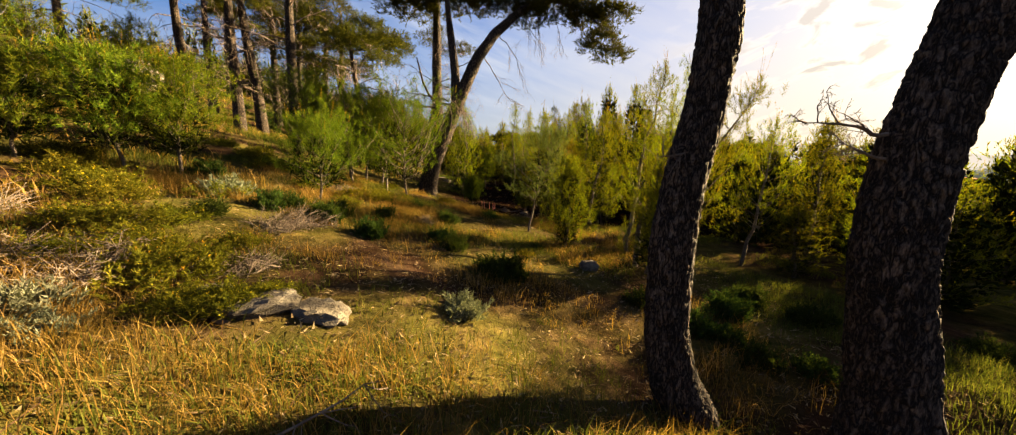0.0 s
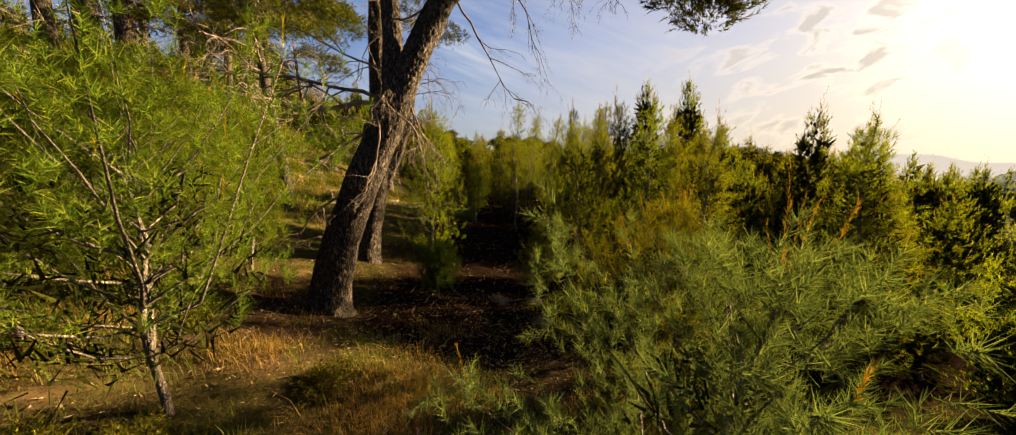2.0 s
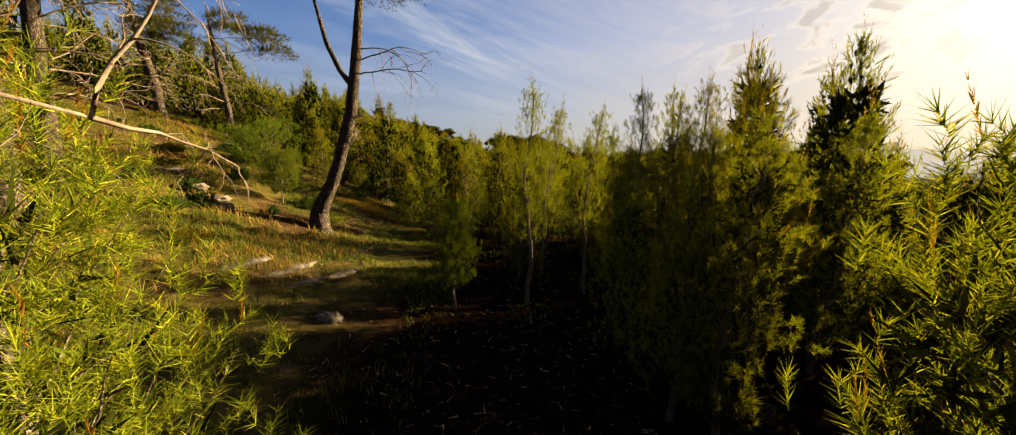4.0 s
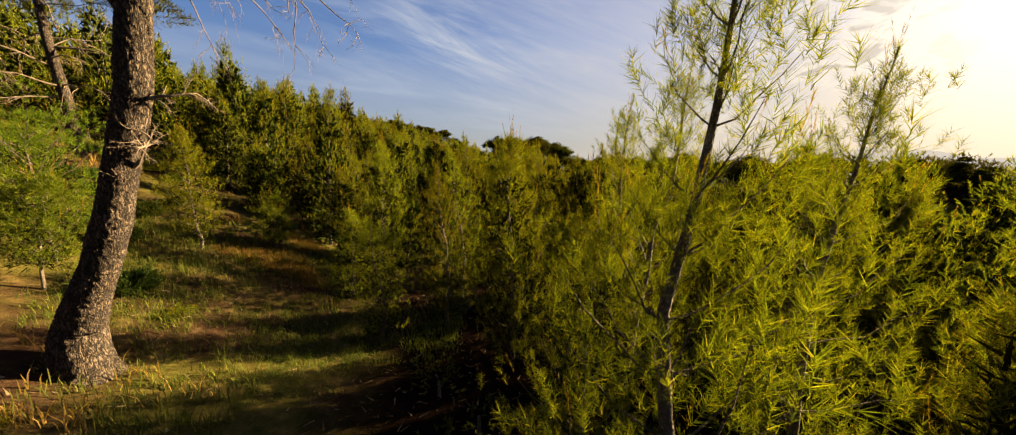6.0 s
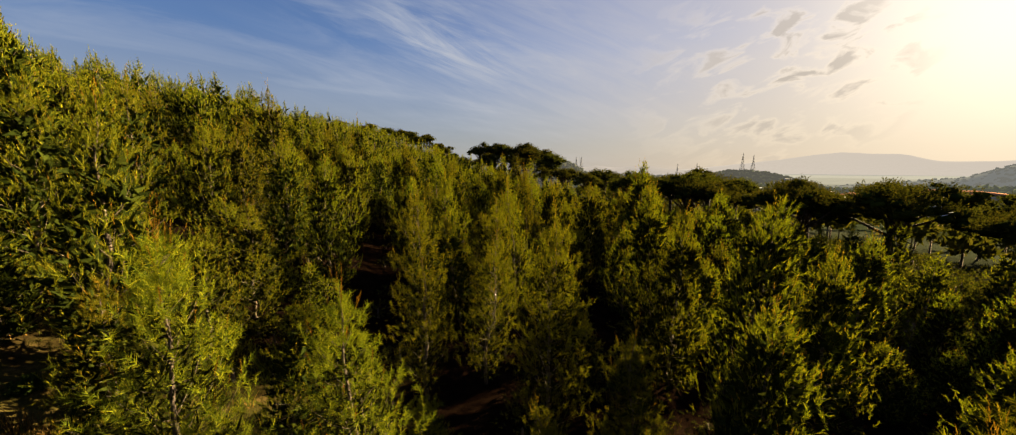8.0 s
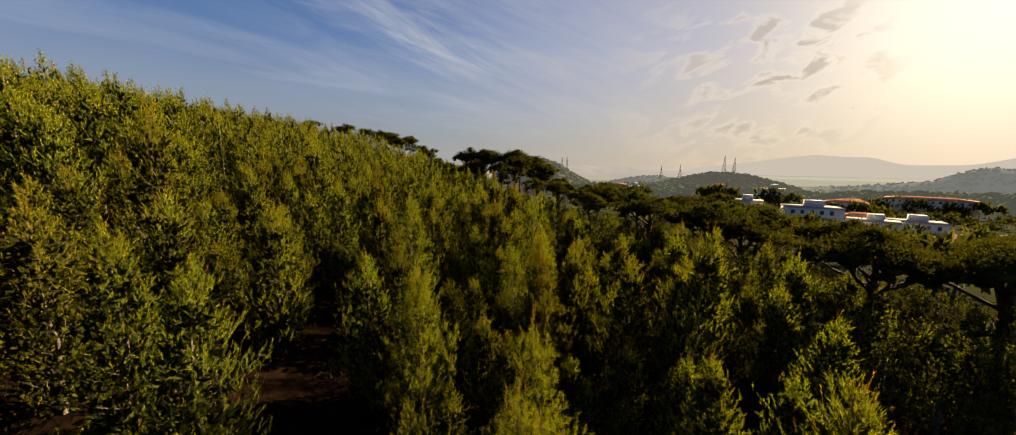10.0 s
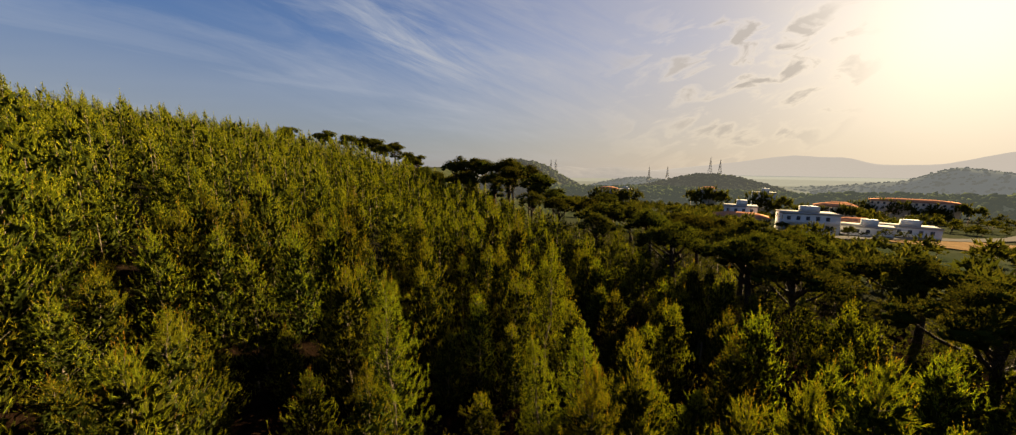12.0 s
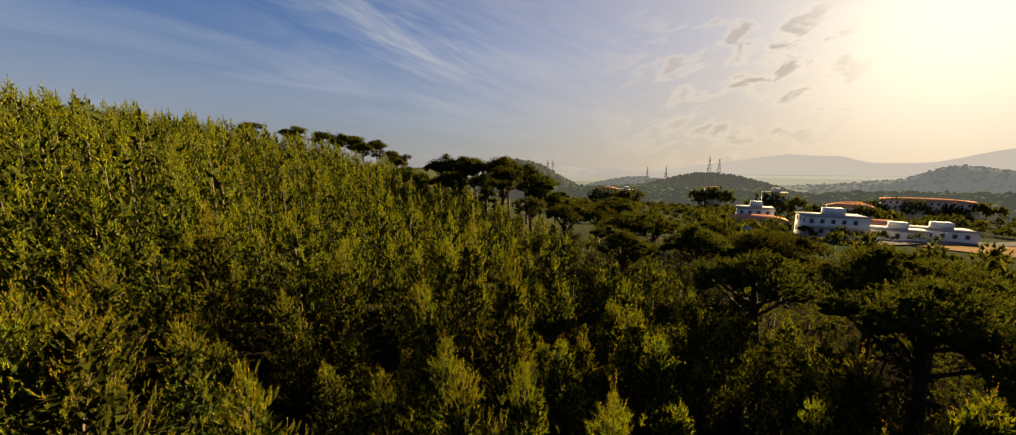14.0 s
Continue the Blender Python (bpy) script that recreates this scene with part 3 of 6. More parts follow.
KINDS = []
for seed, (H, R, whorl, lean, bare) in enumerate([(4.6, 1.15, 5.2, 0.02, 0.10), (5.2, 1.2, 5.0, -0.02, 0.12), (4.0, 1.1, 5.2, 0.03, 0.08), (5.6, 1.2, 4.8, 0.04, 0.14), (3.4, 1.05, 5.2, 0.0, 0.07)]):
    KINDS.append((H, *young_pine_shapes(11 + seed, H, R, whorl, 16, 36, 0.0050, lean, bare, 6, (0.065, 0.11), 0.20, 0.22, spread=1.5, old=(1300, 0.03, 0.18))))
for tier, (per, width, many) in enumerate(((17, 0.0095, 15), (11, 0.016, 12))):
    for seed, (H, R, whorl, lean, bare) in enumerate([(4.6, 1.4, 5.2, 0.02, 0.05), (5.2, 1.4, 5.2, 0.0, 0.07), (4.2, 1.35, 5.2, 0.03, 0.04)]):
        KINDS.append((H, *young_pine_shapes(31 + seed + 3 * tier, H, R, whorl, many, per, width, lean, bare, 4, (0.075, 0.125), 0.28, 0.21, spread=0.55, heart=0.06, old=(900, 0.11, 0.26))))
KIND_TREES = [make_pine("young pine with feathery yellow-green needles among its neighbours", w, c, n, i, NEEDLES) for H, w, c, n, i in KINDS]


used_kinds = set()


def plant(kind, x, y, height, turn, tilt=0.0, tilt_way=0.0):
    """A pine of the given kind on the ground, turned and scaled."""
    s = height / KINDS[kind][0]
    m = pose(x, y, at_ground(x, y, 0.05)) @ Matrix.Rotation(radians(tilt), 4, (math.sin(tilt_way), math.cos(tilt_way), 0)) @ pose(0, 0, 0, 0, 0, turn)
    t = KIND_TREES[kind] if kind not in used_kinds else copy_thing(KIND_TREES[kind], m)
    t.matrix_basis = m
    used_kinds.add(kind)
    t.scale = (s * 0.5 + 0.5, s * 0.5 + 0.5, s)
    return t


# the open lane through the wood: where it runs and up to which height it stays clear
LANE_Y = np.array([2.5, 7.5, 11.3, 14.0, 22.4, 25.0, 27.0, 29.0, 30.7, 32.3, 34.0, 35.8, 36.6, 41.2, 44.3, 46.8, 49.4, 52.4, 55.7])
LANE_X = np.array([0.2, 0.3, 0.4, 0.45, 0.1, 0.1, 0.1, 0.25, 0.25, 0.3, 0.25, 0.25, 0.2, -0.9, -0.65, -0.25, 0.25, 0.75, 1.45])
LANE_Z = np.array([1.7, 2.45, 3.2, 3.5, 4.1, 4.45, 4.85, 5.25, 5.7, 6.1, 6.6, 7.1, 7.3, 10.1, 10.4, 10.6, 10.6, 10.5, 10.3])


def in_woods(x, y):
    """Where the dense plantation stands."""
    edge = np.interp(y, [14, 17, 20, 23, 26, 28, 30, 32, 35, 38, 40, 42], [3.2, 2.6, 2.2, 1.0, 0.8, 0.3, -1.0, -2.6, -4.5, -5.6, -12.0, -90.0])
    right = np.interp(y, [14, 30, 50, 70, 100, 140], [30, 28, 25, 22, 16, 10])
    return ((x > edge) & (x < right) & (y > 14)) | ((x > np.where(y > 11, 3.8, 6.2)) & (x < 22) & (y > 3.5) & (y < 15))


rng = np.random.default_rng(21)
cand = []
step = 2.35
for yy in np.arange(3, 150, step):
    for xx in np.arange(-74, 32, step):
        x, y = xx + rng.uniform(-1.0, 1.0), yy + rng.uniform(-1.0, 1.0)
        if in_woods(x, y) and rng.random() < (0.35 if 7 < y < 15.5 and x < 6.5 else 0.95 if y > 15.5 or x > 6.2 or x > 3.6 and y > 11 else 0.4):
            cand.append((x, y))
filled = list(cand)
for _ in range(260):
    x, y = rng.uniform(-22, 14), rng.uniform(30, 80)
    if in_woods(x, y) and min((x - p) ** 2 + (y - q) ** 2 for p, q in filled) > 1.55 ** 2:
        filled.append((x, y))
for _ in range(900):
    x, y = rng.uniform(-34, 14), rng.uniform(52, 100)
    if in_woods(x, y) and min((x - p) ** 2 + (y - q) ** 2 for p, q in filled) > 1.75 ** 2:
        filled.append((x, y))
for _ in range(200):
    x, y = rng.uniform(-10, -2), rng.uniform(35, 46)
    if in_woods(x, y) and min((x - p) ** 2 + (y - q) ** 2 for p, q in filled) > 1.4 ** 2:
        filled.append((x, y))
small = np.r_[np.zeros(len(cand), bool), np.ones(len(filled) - len(cand), bool)]
cand = np.array(filled)
px = np.interp(cand[:, 1], LANE_Y, LANE_X)
pz = np.interp(cand[:, 1], LANE_Y, LANE_Z)
off = np.abs(cand[:, 0] - px) + np.maximum(0, cand[:, 1] - 58) * 0.8
height = rng.normal(4.5, 1.15, len(cand)).clip(2.2, 6.6)
height += 0.7 * ((cand[:, 0] > 4.0) & (cand[:, 0] < 15) & (cand[:, 1] > 22) & (cand[:, 1] < 38))
height += 0.5 * ((cand[:, 0] > 1.0) & (cand[:, 1] < 30) & (cand[:, 1] > 20.5))
height = np.where((cand[:, 1] > 15) & (cand[:, 1] < 23) & (cand[:, 0] < 11), height * 0.98, height)
low = (cand[:, 1] > 6) & (cand[:, 1] < 15.5) & (cand[:, 1] - 0.55 * cand[:, 0] < 10.7)
height = np.where((cand[:, 0] > 11) & (cand[:, 1] > 15.5) & (cand[:, 1] < 30), np.minimum(height, 5.1), height)
height = np.where(low, np.minimum(height, (np.where(cand[:, 1] < 9.5, 0.25 * (cand[:, 0] - 2.5), 0.27 * cand[:, 0]) - land(cand[:, 0], cand[:, 1], False)).clip(1.6, 5.0)), height)
height += 0.9 * (cand[:, 1] > 50)
height = np.where(small, height * 0.70, height) * np.where((cand[:, 0] > 11) & (cand[:, 1] > 35) | (cand[:, 0] > 5) & (cand[:, 1] > 57), 0.75, 1.0)
ground_z = land(cand[:, 0], cand[:, 1], False)
over = (off < 1.5) & (cand[:, 1] < 60)
room = pz - ground_z - 1.0
height = np.where(over, np.minimum(height, room), height)
beside = (cand[:, 0] > 0) & ((off < 3.1) & (cand[:, 1] > 20) & (cand[:, 1] < 24) | (off < 4.4) & (cand[:, 1] >= 24) & (cand[:, 1] < 42))
height = np.where(beside, np.minimum(height, room + 0.15 * (off - 1.5).clip(0, 4)), height)
lean_in = (off < 4.2) & (cand[:, 1] > 24) & (cand[:, 1] < 58)
height = np.where(lean_in, np.minimum(height, room + 0.30 * (off - 1.5).clip(0, 4)), height)
lane = (np.abs(cand[:, 0] + 2.4 + 0.30 * (cand[:, 1] - 39)) < 1.15) & (cand[:, 1] > 37) & (cand[:, 1] < 54)
lane |= ((cand[:, 0] - 9) ** 2 + (cand[:, 1] - 48) ** 2 < 1.6 ** 2) | ((cand[:, 0] - 3.4) ** 2 + (cand[:, 1] - 46.2) ** 2 < 1.3 ** 2)
keep = ~lane & ~(over & (height < 1.6)) & ~((off < 1.9) & (cand[:, 1] < 24))
cand, height, off, pz, px = cand[keep], height[keep], off[keep], pz[keep], px[keep]
# how near the way each tree stands, by its top
ahead = np.maximum(0, cand[:, 1] - LANE_Y[-1])
gap = np.sqrt((cand[:, 0] - px) ** 2 + np.maximum(0, pz - land(cand[:, 0], cand[:, 1], False) - height) ** 2 + ahead ** 2)
order = np.argsort(gap)
near_ids, rest = order[:300], order[300:]
for rank, i in enumerate(near_ids):
    plant(int(rng.integers(0, 5) if rank < 40 or cand[i, 1] < 31 and off[i] < 7.5 else rng.integers(5, 8) if rank < 130 else rng.integers(8, 11)), float(cand[i, 0]), float(cand[i, 1]), float(height[i]), float(rng.uniform(0, 360)), float(rng.normal(0, 2.5)), float(rng.uniform(0, 6.28)))


def scatter(shapes, places, heights, seed, name, label, mats):
    """Many plants of a few shapes, joined in one object. shapes: (height, wood, crown)."""
    r = np.random.default_rng(seed)
    vs, fs, slots, n = [], [], [], 0
    packed = []
    for H, wood, crown, inner in shapes:
        wv, wt, wq = wood.arrays()
        cv, ct, _ = crown.arrays()
        iv, it, _ = inner.arrays() if inner else (np.zeros((0, 3)), np.zeros((0, 3), int), None)
        wt = np.concatenate([wt, wq[:, [0, 1, 2]], wq[:, [0, 2, 3]]])
        packed.append((H, np.concatenate([wv, cv, iv]), np.concatenate([wt, ct + len(wv), it + len(wv) + len(cv)]),
                       np.r_[np.zeros(len(wt), int), np.ones(len(ct), int), np.full(len(it), 2)]))
    for (x, y), h in zip(places, heights):
        H, v, f, sl = packed[r.integers(0, len(packed))]
        a, s = r.uniform(0, 6.28), h / H
        c, d = math.cos(a) * (0.5 + 0.5 * s), math.sin(a) * (0.5 + 0.5 * s)
        vs.append(np.c_[v[:, 0] * c - v[:, 1] * d + x, v[:, 0] * d + v[:, 1] * c + y, v[:, 2] * s + at_ground(x, y, 0.1)].astype(np.float32))
        fs.append(f + n)
        slots.append(sl)
        n += len(v)
    ob = new(name, mesh_of(name, np.concatenate(vs), np.concatenate(fs), mats, np.concatenate(slots)))
    return tagged(ob, label, "trees", "", "stuff")


mid_shapes, far_shapes = [], []
for k, H in enumerate((4.6, 5.2, 4.1, 5.0)):
    light = Shape()
    tube(light, [(0, 0, -0.1), (0, 0, H * 0.5), (0.05, 0, H * 0.95)], [0.040, 0.026, 0.008], 3)
    for made, (whorl, many, per, width, gap_, plume, old) in ((mid_shapes, (4.8, 7, 8, 0.024, 0.38, 0.31, (300, 0.15, 0.32))), (far_shapes, (4.2, 5, 5, 0.044, 0.52, 0.38, (60, 0.28, 0.50)))):
        _, c, n, i = young_pine_shapes(41 + k, H, 1.5, whorl, many, per, width, 0.02, 0.04, 3, (0.09, 0.15), plume, 0.24, gap_, 0.5, heart=0.06, old=old)
        made.append((H, light, Shape().add(*c.arrays()).add(*n.arrays()), i))
split = gap[rest] < 26
scatter(mid_shapes, cand[rest][split], height[rest][split], 71, "pine_plantation", "dense young pine plantation on the slope", [BARK_YOUNG, NEEDLES, NEEDLES_SHADE])
scatter(far_shapes, cand[rest][~split], height[rest][~split], 72, "hillside_pine_wood", "distant young pines that cover the upper hill", [BARK_YOUNG, NEEDLES, NEEDLES_SHADE])

# single pines of the clearing and the nearest ones along the way: x, y, height, crown radius, lean, fullness
CLEARING_PINES = [
    (0.87, 10.76, 2.3, 0.95, 0.26, 0.8), (2.83, 9.46, 3.8, 0.6, 0.16, 0.6), (2.73, 8.74, 4.0, 0.65, 0.31, 0.6), (2.90, 8.05, 3.3, 0.75, 0.44, 0.7), (2.76, 8.35, 2.4, 0.5, 0.30, 0.7), (1.55, 9.70, 1.9, 0.45, 0.08, 0.8),
    (4.9, 11.6, 5.0, 0.8, 0.20, 0.7), (1.95, 12.9, 2.5, 1.35, 0.12, 1.0), (-2.37, 11.94, 2.35, 1.5, -0.04, 1.1), (-4.0, 12.35, 2.3, 1.25, 0.0, 1.1), (-3.16, 12.6, 2.35, 1.2, 0.0, 1.1), (-5.14, 12.42, 2.5, 1.2, 0.0, 1.1), (-4.06, 13.4, 2.5, 1.2, 0.0, 1.1), (-9.4, 32.4, 2.9, 1.3, 0.0, 1.1),
    (-5.35, 8.61, 1.75, 0.8, 0.0, 1.1), (-5.75, 8.1, 1.6, 0.75, 0.0, 1.1), (-6.45, 7.38, 1.2, 0.8, 0.0, 1.1), (-3.28, 9.19, 1.35, 1.0, 0.05, 1.2), 
    (-9.0, 8.6, 2.6, 0.9, 0.0, 1.2), (-5.0, 14.6, 2.6, 0.8, 0.0, 1.2), (-4.3, 15.6, 2.8, 0.8, 0.0, 1.2), (-6.4, 15.2, 2.9, 0.85, 0.0, 1.2),
    (-7.6, 17.5, 2.6, 0.8, 0.0, 1.1), (-1.55, 18.6, 4.2, 0.95, 0.03, 1.2), (1.35, 18.3, 1.7, 0.45, 0.0, 1.3), (-0.95, 16.3, 1.15, 0.30, 0.0, 1.6),
    (4.4, 16.6, 2.6, 1.05, 0.05, 1.3), (-0.85, 25.6, 2.7, 0.45, 0.03, 1.4), (1.05, 26.6, 6.1, 0.75, 0.02, 0.6), (1.75, 29.3, 5.9, 0.8, 0.05, 0.6),
    (2.3, 32.0, 5.9, 0.8, 0.05, 0.75), (3.3, 25.8, 5.9, 0.8, 0.06, 0.7), (4.8, 25.2, 6.3, 0.9, 0.10, 0.7), (2.9, 27.9, 5.7, 0.8, 0.05, 0.7), (5.4, 27.6, 6.4, 0.9, 0.06, 0.7), (-8.6, 35.0, 3.4, 0.85, 0.0, 1.4), (-7.4, 36.5, 1.9, 0.6, 0.0, 1.4), (-8.7, 31.6, 2.1, 0.8, 0.0, 1.2),
    (-11.5, 33.5, 2.0, 0.9, 0.0, 1.1), (-9.8, 12.4, 3.0, 1.2, 0.0, 1.0), (-13.2, 13.2, 3.3, 1.2, 0.0, 1.0), (5.6, 9.9, 3.2, 0.9, 0.2, 0.7), 
    (8.0, 9.2, 3.4, 1.1, 0.1, 0.8), (9.0, 12.0, 3.8, 1.1, 0.1, 0.9), (6.4, 14.8, 3.6, 1.0, 0.05, 0.9), (3.2, 22.6, 5.2, 0.85, 0.04, 0.9)]
for k, (x, y, H, R, lean, fill) in enumerate(CLEARING_PINES):
    thin = H >= 3 and fill < 0.8
    fresh = x < 0.8 and H < 3
    close = abs(x) < 5 and y < 33
    per, width = (42, 0.0034) if close else (18, 0.008)
    if k == 0:
        wood, crown, shoots, inside = young_pine_shapes(200, H, R, 4.8, 24, 54, 0.0026, lean, 0.33, 6, (0.05, 0.085), 0.17, 0.20, 0.25, 1.3, 0.7, 0.4, old=(700, 0.018, 0.14), taper=0.7)
    elif thin:
        wood, crown, shoots, inside = young_pine_shapes(200 + k, H, R * 1.3, 5.2 if y > 20 else 4.4, 15 if y > 20 else 10, per, width, lean, 0.28, 6, (0.065, 0.11), 0.23, 0.22, 0.33, 1.2, 1.3 if y > 20 else 1.1, 0.4)
    else:
        wood, crown, shoots, inside = young_pine_shapes(200 + k, H, R * 1.1, 5.2, 26 if fresh else 18, per, width, lean, 0.24 if fresh else 0.12, 6, (0.065, 0.11), 0.17 if fresh else 0.20, 0.21, 0.30, 1.7, old=(900, 0.022, 0.16), taper=0.5 if fresh else 1.0)
    tree = make_pine("small bushy pine with bright fresh needles in dry grass" if fresh else "slender young pine with thin feathery shoots, leaning a little",
                     wood, crown, shoots, None if thin else inside, NEEDLES_PALE if k == 0 else NEEDLES_FRESH if fresh else NEEDLES, "single pines of the clearing")
    tree.matrix_basis = pose(x, y, at_ground(x, y, 0.04), 0, 0, 0)


def bark_trunk(pts, radii, seed, sides, step, depth):
    """A thick trunk with plated, furrowed bark as real relief."""
    pts, radii = np.asarray(pts, float), np.asarray(radii, float)
    seg = np.r_[0, np.cumsum(np.linalg.norm(np.diff(pts, axis=0), axis=1))]
    n = max(4, int(seg[-1] / step))
    s = np.linspace(0, seg[-1], n)
    kern = np.array([0.25, 0.5, 0.25])
    line = np.stack([np.interp(s, seg, pts[:, i]) for i in range(3)], -1)
    for _ in range(int(0.5 / step)):
        line[1:-1] = 0.25 * line[:-2] + 0.5 * line[1:-1] + 0.25 * line[2:]
    r = np.interp(s, seg, radii)
    shape = Shape()
    tube(shape, line, r, sides)
    v = shape.v[0]
    mid = np.repeat(line, sides, 0)
    outward = v - mid
    rr = np.linalg.norm(outward, axis=1, keepdims=True)
    outward = outward / np.maximum(rr, 1e-6)
    for i in range(len(v)):
        p = v[i]
        q = Vector((p[0] * 20 + seed, p[1] * 20, p[2] * 9)) + noise.noise_vector(Vector(p) * 11) * 0.5
        d, _ = noise.voronoi(q)
        crack = min(1.0, (d[1] - d[0]) * 3.6)
        crack = crack * crack * (3 - 2 * crack)
        v[i] = p + outward[i] * (depth * (crack - 0.75) + depth * 0.5 * noise.noise(Vector(p) * 24) + 0.03 * rr[i, 0] * noise.noise(Vector(p) * 2.0 + Vector((seed, 0, 0))) * 3)
    return shape


def dead_branch(shape, rng, start, way, length, radius, droop, depth=0):
    """A bare branch that zigzags, sags and forks into twigs."""
    n = 9 if depth == 0 else 6
    pts, d = [np.array(start, float)], unit(np.array(way, float))
    for i in range(n):
        d = unit(d + rng.standard_normal(3) * (0.17 if depth < 2 else 0.22) + [0, 0, -droop * (i / n)])
        pts.append(pts[-1] + d * length / n)
    pts = np.array(pts)
    tube(shape, pts, np.linspace(radius, radius * 0.25, n + 1), 6 if depth == 0 else 4 if depth == 1 else 3)
    if depth < 3:
        for _ in range((7, 5, 4)[depth]):
            i = int(rng.integers(2, n + 1))
            w = unit(d + rng.standard_normal(3) * 0.75 + [0, 0, -droop * 0.6])
            dead_branch(shape, rng, pts[i], w, length * rng.uniform(0.25, 0.5), max(0.002, radius * 0.42), droop, depth + 1)


def needle_cloud(rng, centre, size, shoots, per, width, needle=(0.09, 0.15)):
    """A flattish clump of an old pine's crown: shoots all over an uneven cushion."""
    u = unit(rng.standard_normal((shoots, 3)))
    u[:, 2] = np.abs(u[:, 2]) * 0.9 - 0.25
    lump = 0.75 + 0.35 * np.sin(u[:, 0] * 5 + centre[0]) * np.sin(u[:, 1] * 5 + centre[1])
    b = np.array(centre) + u * np.array(size) * (lump * rng.uniform(0.45, 1.0, shoots) ** 0.5)[:, None]
    w = unit(u * 0.7 + [0, 0, 0.55] + rng.standard_normal((shoots, 3)) * 0.35)
    return blades(rng, b, w, rng.uniform(0.15, 0.30, shoots), width, 0.6, per, needle)


def old_pine(label, seed, x, y, trunk, radii, clumps, dead=(), limbs=(), sides=14, step=0.25, depth=0.0, shoots=170, per=11, width=0.012):
    """A grown pine. trunk, limbs, clumps and dead branches are given about its base."""
    rng = np.random.default_rng(seed)
    tree = tagged(new("old_pine"), label, "tree", "old pines")
    z0 = at_ground(x, y, 0.0)
    tree.matrix_basis = pose(x, y, z0)
    trunk = np.vstack([[trunk[0][0], trunk[0][1], -0.3], trunk])
    radii = np.r_[radii[0] * 1.25, radii]
    if depth:
        shape = bark_trunk(trunk, radii, seed, sides, step, depth)
    else:
        shape = Shape()
        tube(shape, trunk, radii, sides)
    part("trunk", shape, BARK, tree, "thick furrowed brown bark", True)
    for pts, r in limbs:
        if depth:
            limb = bark_trunk(pts, r, seed + 3, max(10, sides // 2), step, depth * 0.7)
        else:
            limb = Shape()
            tube(limb, pts, r, 8)
        part("limb", limb, BARK, tree, "", True)
    for start, way, length, radius, droop in dead:
        b = Shape()
        dead_branch(b, rng, start, way, length, radius, droop, 0 if depth else 1)
        part("dead_branch", b, DEAD_WOOD, tree, "bare grey dead branch with fine twigs", True)
    if clumps:
        crown, core = Shape(), Shape()
        for c, size in clumps:
            v = needle_cloud(rng, c, size, int(shoots * size[0] * size[1]) + 30, per, width)
            crown.add(v, tris_of(v))
            if shoots > 100:
                continue
            # dark solids added within the clump to paint its inner shade
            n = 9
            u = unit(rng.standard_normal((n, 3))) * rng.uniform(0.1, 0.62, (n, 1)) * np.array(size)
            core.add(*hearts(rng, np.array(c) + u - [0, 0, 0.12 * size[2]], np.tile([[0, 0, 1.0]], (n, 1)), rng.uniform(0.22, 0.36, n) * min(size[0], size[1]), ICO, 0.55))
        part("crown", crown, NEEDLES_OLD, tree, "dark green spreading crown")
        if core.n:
            part("inner_crown", core, NEEDLES_SHADE, tree, "dark solids added inside the crown as painted shade")
    return tree


def random_crown(seed, top, spread, count, size):
    r = np.random.default_rng(seed)
    made = []
    for k in range(count):
        a, d = r.uniform(0, 6.28), spread * math.sqrt(r.uniform(0, 1))
        made.append(((top[0] + math.cos(a) * d, top[1] + math.sin(a) * d, top[2] + r.uniform(-0.5, 0.5) * size - 0.30 * d * d / spread),
                     (size * r.uniform(0.7, 1.25), size * r.uniform(0.7, 1.25), size * r.uniform(0.35, 0.55))))
    return made


def random_dead(seed, line, low, high, count, length, droop=0.12):
    r = np.random.default_rng(seed)
    line = np.asarray(line, float)
    made = []
    for k in range(count):
        z = r.uniform(low, high)
        p = np.array([np.interp(z, line[:, 2], line[:, i]) for i in range(3)])
        a = r.uniform(0, 6.28)
        made.append((p, (math.cos(a), math.sin(a), r.uniform(-0.1, 0.35)), length * r.uniform(0.5, 1.2), 0.03 * length / 2 * r.uniform(0.5, 1.1), droop))
    return made


# the two trunks beside the start
old_pine("old pine with dark furrowed trunk beside the clearing", 301, 1.92, 5.36,
         [(0.03, 0, 0), (-0.14, 0, 0.35), (-0.25, 0, 0.9), (-0.25, 0, 1.55), (-0.20, 0, 2.1), (-0.06, 0, 2.75), (0.01, 0, 3.3), (0.06, 0.1, 4.0), (0.3, 0.2, 5.8), (0.5, 0.2, 8.0)], [0.25, 0.21, 0.182, 0.176, 0.172, 0.150, 0.158, 0.150, 0.11, 0.06],
         random_crown(301, (0.6, -0.6, 8.3), 2.0, 7, 1.1), [((-0.06, 0, 2.5), (-1, -0.2, 0.1), 0.45, 0.018, 0.0)], (), 84, 0.02, 0.016)
